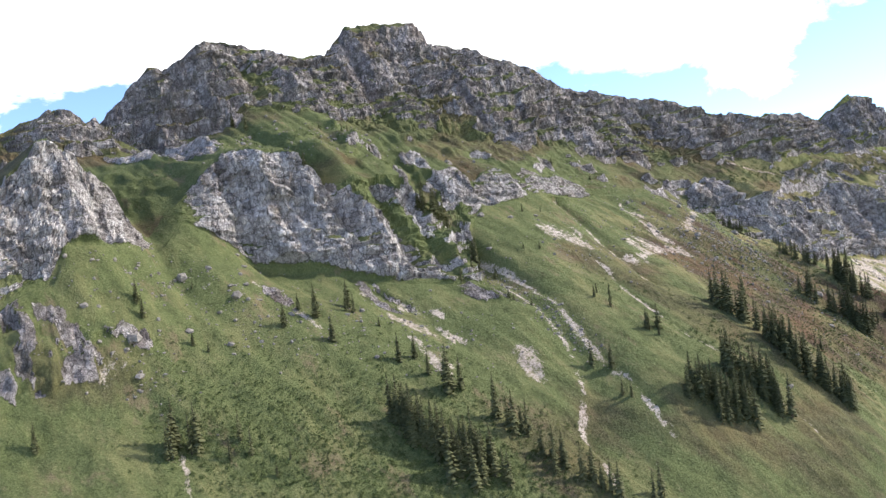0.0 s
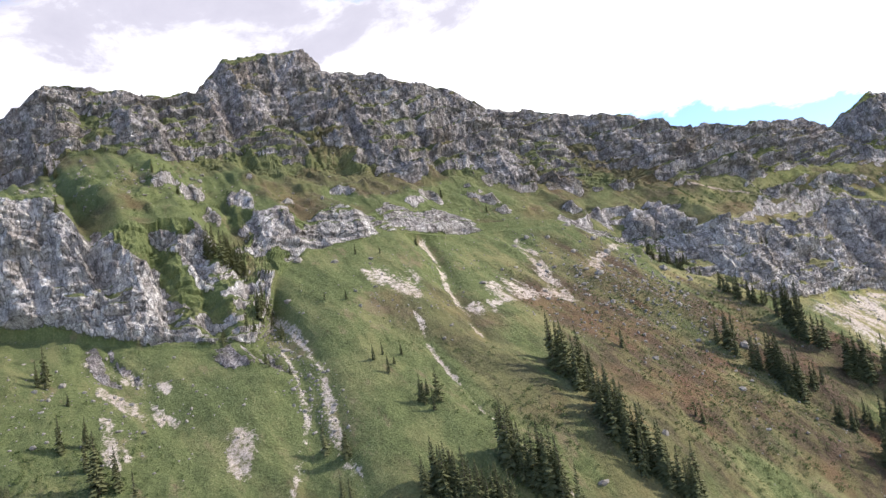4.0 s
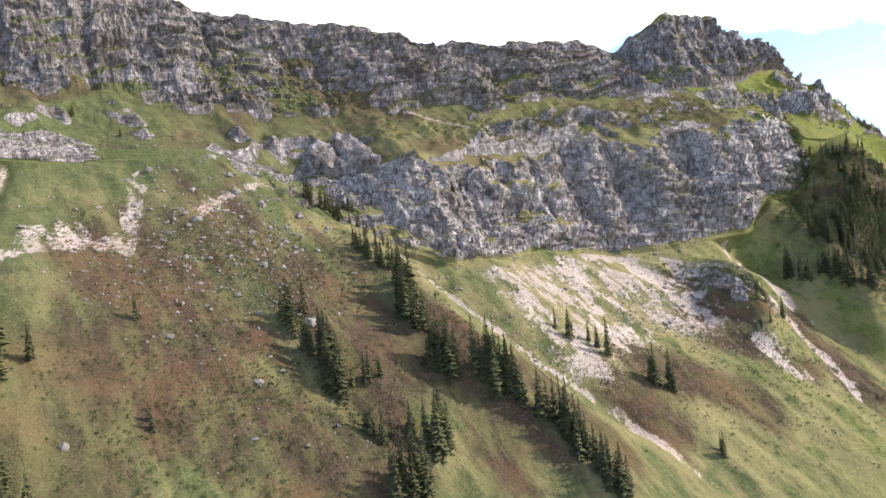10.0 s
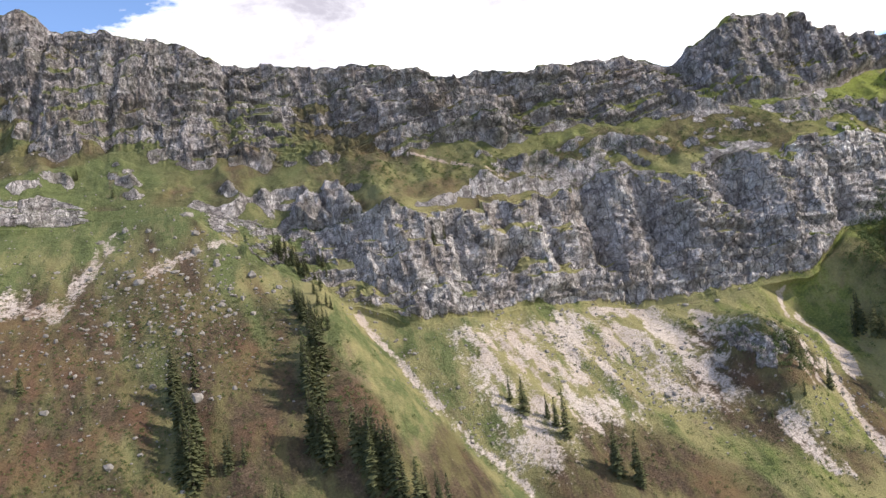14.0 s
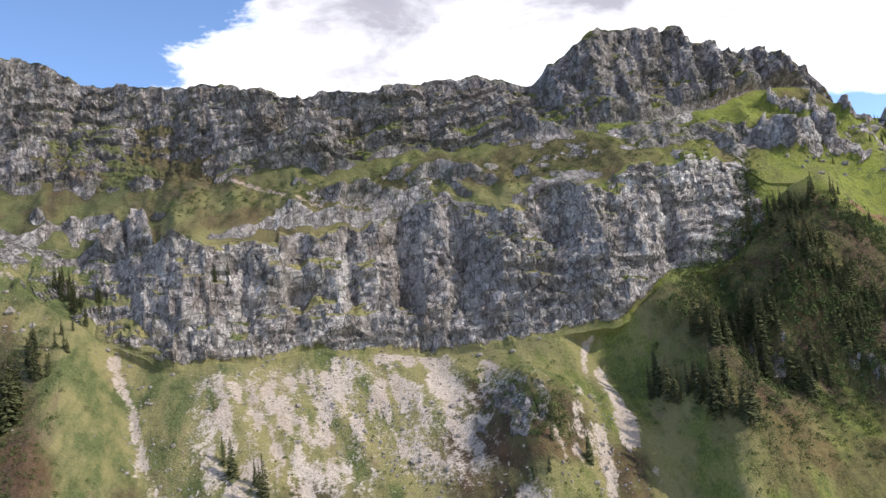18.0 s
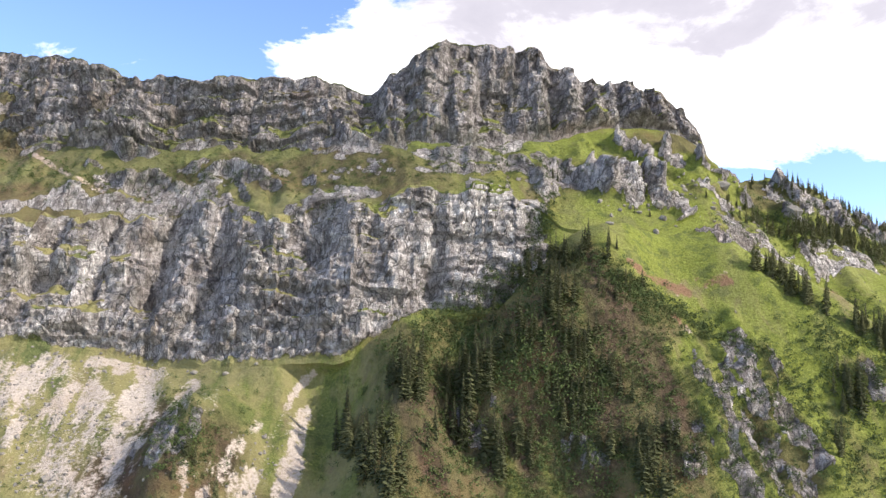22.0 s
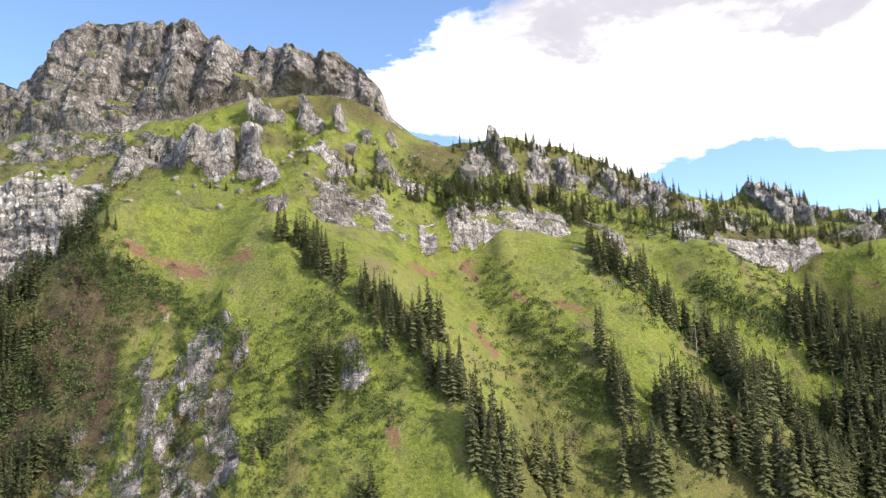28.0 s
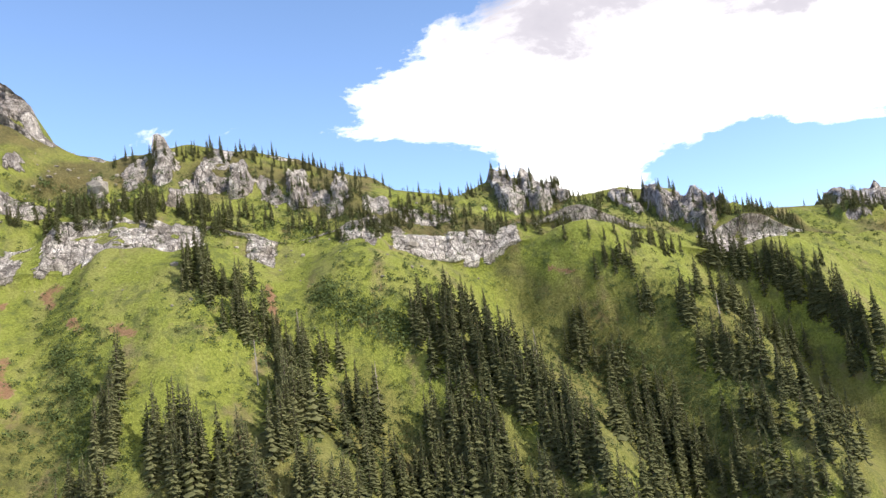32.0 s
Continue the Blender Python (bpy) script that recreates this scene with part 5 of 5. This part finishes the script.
# ---- alder scrub and boulders ----
SCRUB = [(14, 440, 236, 540, 222, 420, 0.6), (12, 450, 212, 560, 208, 260, 0.7), (6, 622, 268, 634, 246, 110, 0.8),
         (18, 320, 285, 380, 275, 800, 0.55), (18, 325, 255, 375, 245, 800, 0.55), (16, 300, 262, 360, 232, 500, 0.6), (12, 350, 285, 395, 262, 500, 0.55), (12, 385, 285, 400, 262, 110, 0.9), (12, 262, 285, 280, 262, 80, 0.7),
         (9, 570, 262, 598, 281, 420, 1.7), (2.5, 610, 290, 643, 270, 300, 1.1), (7, 637, 270, 632, 236, 260, 0.8), (4, 560, 268, 600, 292, 260, 1.6), (3, 598, 299, 605, 306, 60, 1.5), (9, 150, 356, 240, 362, 90, 1.1), (3, 600, 308, 608, 313, 50, 1.2), (10, 582, 266, 612, 262, 380, 1.6), (10, 585, 252, 612, 248, 260, 1.4), (12, 560, 250, 600, 240, 300, 1.3), (4, 606, 293, 624, 277, 300), (7, 646, 270, 652, 250, 200),
         (6, 512, 254, 522, 247, 170, 1.0), (7, 690, 318, 730, 310, 80, 1.3), (7, 725, 314, 762, 302, 80, 1.3), (6, 762, 304, 790, 300, 80, 1.4), (6, 788, 310, 830, 302, 100, 1.4), (6, 830, 302, 880, 294, 120, 1.4),
         (5, 672, 318, 690, 310, 110, 1.6), (5, 716, 302, 756, 297, 120, 1.6), (8, 655, 305, 700, 312, 120, 1.4), (5, 722, 287, 742, 262, 160, 1.5), (5, 745, 279, 766, 268, 220, 1.8), (7, 700, 270, 708, 258, 160, 1.4), (6, 656, 276, 670, 254, 220, 1.3),
         (18, 95, 262, 175, 235, 2600, 0.65), (14, 85, 245, 190, 225, 1500, 0.65), (16, 100, 275, 150, 262, 350, 0.6), (8, 150, 262, 195, 240, 200, 0.7), (10, 150, 270, 180, 262, 120), (16, 560, 262, 610, 280, 260), (14, 550, 240, 640, 245, 420), (6, 618, 262, 624, 245, 120), (10, 610, 285, 625, 262, 180),
         (7, 662, 281, 678, 262, 140), (8, 690, 285, 705, 270, 160), (8, 720, 284, 738, 272, 160), (9, 752, 284, 775, 278, 200), (14, 795, 262, 845, 240, 1300), (14, 740, 246, 800, 232, 700), (12, 690, 262, 720, 240, 420), (12, 815, 275, 850, 262, 300),
         (12, 735, 262, 760, 245, 220), (9, 512, 255, 520, 246, 140), (8, 395, 262, 405, 240, 120), (16, 690, 316, 760, 306, 220), (14, 770, 300, 860, 296, 260), (12, 640, 258, 670, 240, 300),
         (8, 260, 262, 275, 250, 120), (10, 300, 240, 345, 225, 150), (10, 205, 345, 270, 338, 90), (9, 420, 324, 480, 320, 340), (9, 490, 320, 560, 318, 340), (8, 560, 322, 606, 324, 160), (10, 580, 322, 650, 326, 130),
         (8, 130, 325, 145, 345, 60), (12, 870, 290, 930, 285, 260)]
ROCKS = [(12, 150, 352, 240, 358, 220, 0.8), (12, 620, 312, 690, 318, 160, 0.9), (16, 320, 280, 375, 268, 480, 0.6), (14, 340, 292, 385, 285, 360, 0.8), (18, 330, 250, 360, 238, 110, 0.5), (5, 232, 300, 222, 262, 240, 0.55), (4, 236, 300, 222, 258, 160, 0.5),
         (14, 250, 290, 320, 308, 260, 0.5), (14, 120, 290, 200, 272, 380, 0.6), (12, 85, 308, 140, 300, 160, 0.7), (10, 75, 290, 100, 275, 120, 0.7), (10, 462, 255, 498, 247, 420, 0.45), (5, 412, 280, 438, 228, 240, 0.45),
         (9, 480, 240, 520, 232, 150, 0.6), (16, 340, 315, 400, 305, 110, 0.7), (20, 240, 340, 330, 345, 110, 0.7), (5, 534, 250, 526, 220, 120, 0.5), (8, 430, 264, 520, 262, 150, 0.6), (20, 690, 300, 780, 296, 90, 0.7)]


def scattered(row, rng):
    wide, x0, z0, x1, z1, count = row[:6]
    for _ in range(count):
        u = rng.random()
        yield ground_at(x0 + (x1 - x0) * u + rng.gauss(0, wide * 0.6), z0 + (z1 - z0) * u + rng.gauss(0, wide * 0.55)), rng


def build_scrub():
    rng = random.Random(5)
    places, sizes = [], []
    for row in SCRUB:
        for at, _ in scattered(row, rng):
            places.append(at)
            sizes.append(rng.uniform(0.5, 1.4) * (row[6] if len(row) > 6 else 1.0))
    leaves, dice = 34, np.random.RandomState(6)
    size = np.repeat(np.array(sizes), leaves)[:, None]
    turn, lift = dice.uniform(0, 6.283, len(size)), dice.uniform(0.0, 1.45, len(size))
    out = np.stack([np.cos(turn) * np.cos(lift), np.sin(turn) * np.cos(lift), np.sin(lift)], 1) * size * dice.uniform(0.45, 1.0, (len(size), 1))
    middle = np.repeat(np.array([tuple(p) for p in places]), leaves, axis=0) + out
    side = dice.normal(0, 1, (len(size), 3))
    side = side / np.linalg.norm(side, axis=1, keepdims=True)
    up = np.cross(side, out)
    up = up / np.maximum(np.linalg.norm(up, axis=1, keepdims=True), 1e-6)
    wide = size ** 0.7 * dice.uniform(0.10, 0.17, (len(size), 1))
    corners = np.stack([middle - side * wide, middle - up * wide * 0.8, middle + side * wide, middle + up * wide], 1).reshape(-1, 3)
    me = bpy.data.meshes.new("alder_scrub")
    me.vertices.add(len(corners))
    me.vertices.foreach_set("co", corners.astype(np.float32).ravel())
    me.loops.add(len(corners))
    me.loops.foreach_set("vertex_index", np.arange(len(corners), dtype=np.int32))
    me.polygons.add(len(size))
    me.polygons.foreach_set("loop_start", np.arange(0, len(corners), 4, dtype=np.int32))
    me.update(calc_edges=True)
    me.materials.append(SHRUB_LEAVES)
    tagged(new("alder_scrub", me), "low green alder scrub spread over the steep slopes", "shrubs", kind="stuff")


def stone_lists(rng, size):
    """An angular block: an icosahedron, stretched, with pushed corners."""
    g = (1 + 5 ** 0.5) / 2
    base = [(-1, g, 0), (1, g, 0), (-1, -g, 0), (1, -g, 0), (0, -1, g), (0, 1, g), (0, -1, -g), (0, 1, -g), (g, 0, -1), (g, 0, 1), (-g, 0, -1), (-g, 0, 1)]
    tris = [(0, 11, 5), (0, 5, 1), (0, 1, 7), (0, 7, 10), (0, 10, 11), (1, 5, 9), (5, 11, 4), (11, 10, 2), (10, 7, 6), (7, 1, 8), (3, 9, 4), (3, 4, 2), (3, 2, 6), (3, 6, 8), (3, 8, 9), (4, 9, 5), (2, 4, 11), (6, 2, 10), (8, 6, 7), (9, 8, 1)]
    sx, sy, sz = rng.uniform(0.7, 1.3), rng.uniform(0.7, 1.3), rng.uniform(0.5, 1.1)
    turn = rng.uniform(0, 6.28)
    c, s = math.cos(turn), math.sin(turn)
    out = []
    for x, y, z in base:
        k = size * 0.5 * rng.uniform(0.7, 1.2)
        x, y, z = x * k * sx, y * k * sy, z * k * sz
        out.append((x * c - y * s, x * s + y * c, z))
    return out, tris


def build_rocks():
    rng = random.Random(8)
    verts, faces = [], []
    for row in ROCKS:
        for at, _ in scattered(row, rng):
            size = row[6] * math.exp(rng.gauss(-0.55, 0.5))
            v, f = stone_lists(rng, size)
            n = len(verts)
            verts += [(at.x + a, at.y + b, at.z + c) for a, b, c in v]
            faces += [tuple(i + n for i in q) for q in f]
    tagged(new("loose_stones", from_lists("loose_stones", verts, faces, BOULDER_STONE)), "loose pale limestone blocks strewn over heath and scree", "stones", kind="stuff")
    big = [(95, 288, 3.4), (113, 287, 1.6), (368, 316, 2.6), (385, 291, 2.0), (392, 286, 1.7), (352, 293, 1.8), (305, 296, 1.6), (340, 310, 1.8), (338, 300, 1.5), (262, 312, 1.5), (330, 262, 1.5), (345, 249, 1.6),
           (300, 245, 1.5), (270, 240, 1.5), (150, 250, 1.6), (240, 300, 1.7), (230, 284, 1.5), (263, 341, 2.6), (357, 304, 1.5), (375, 296, 1.7)]
    for x, z, size in big:
        v, f = stone_lists(rng, size)
        ob = new("boulder", from_lists("boulder", v, f, BOULDER_STONE))
        ob.location = ground_at(x, z) - Vector((0, 0, size * 0.1))
        tagged(ob, "large pale limestone boulder lying on the slope", "boulder", group="boulders on the slope")


build_scrub()
build_rocks()
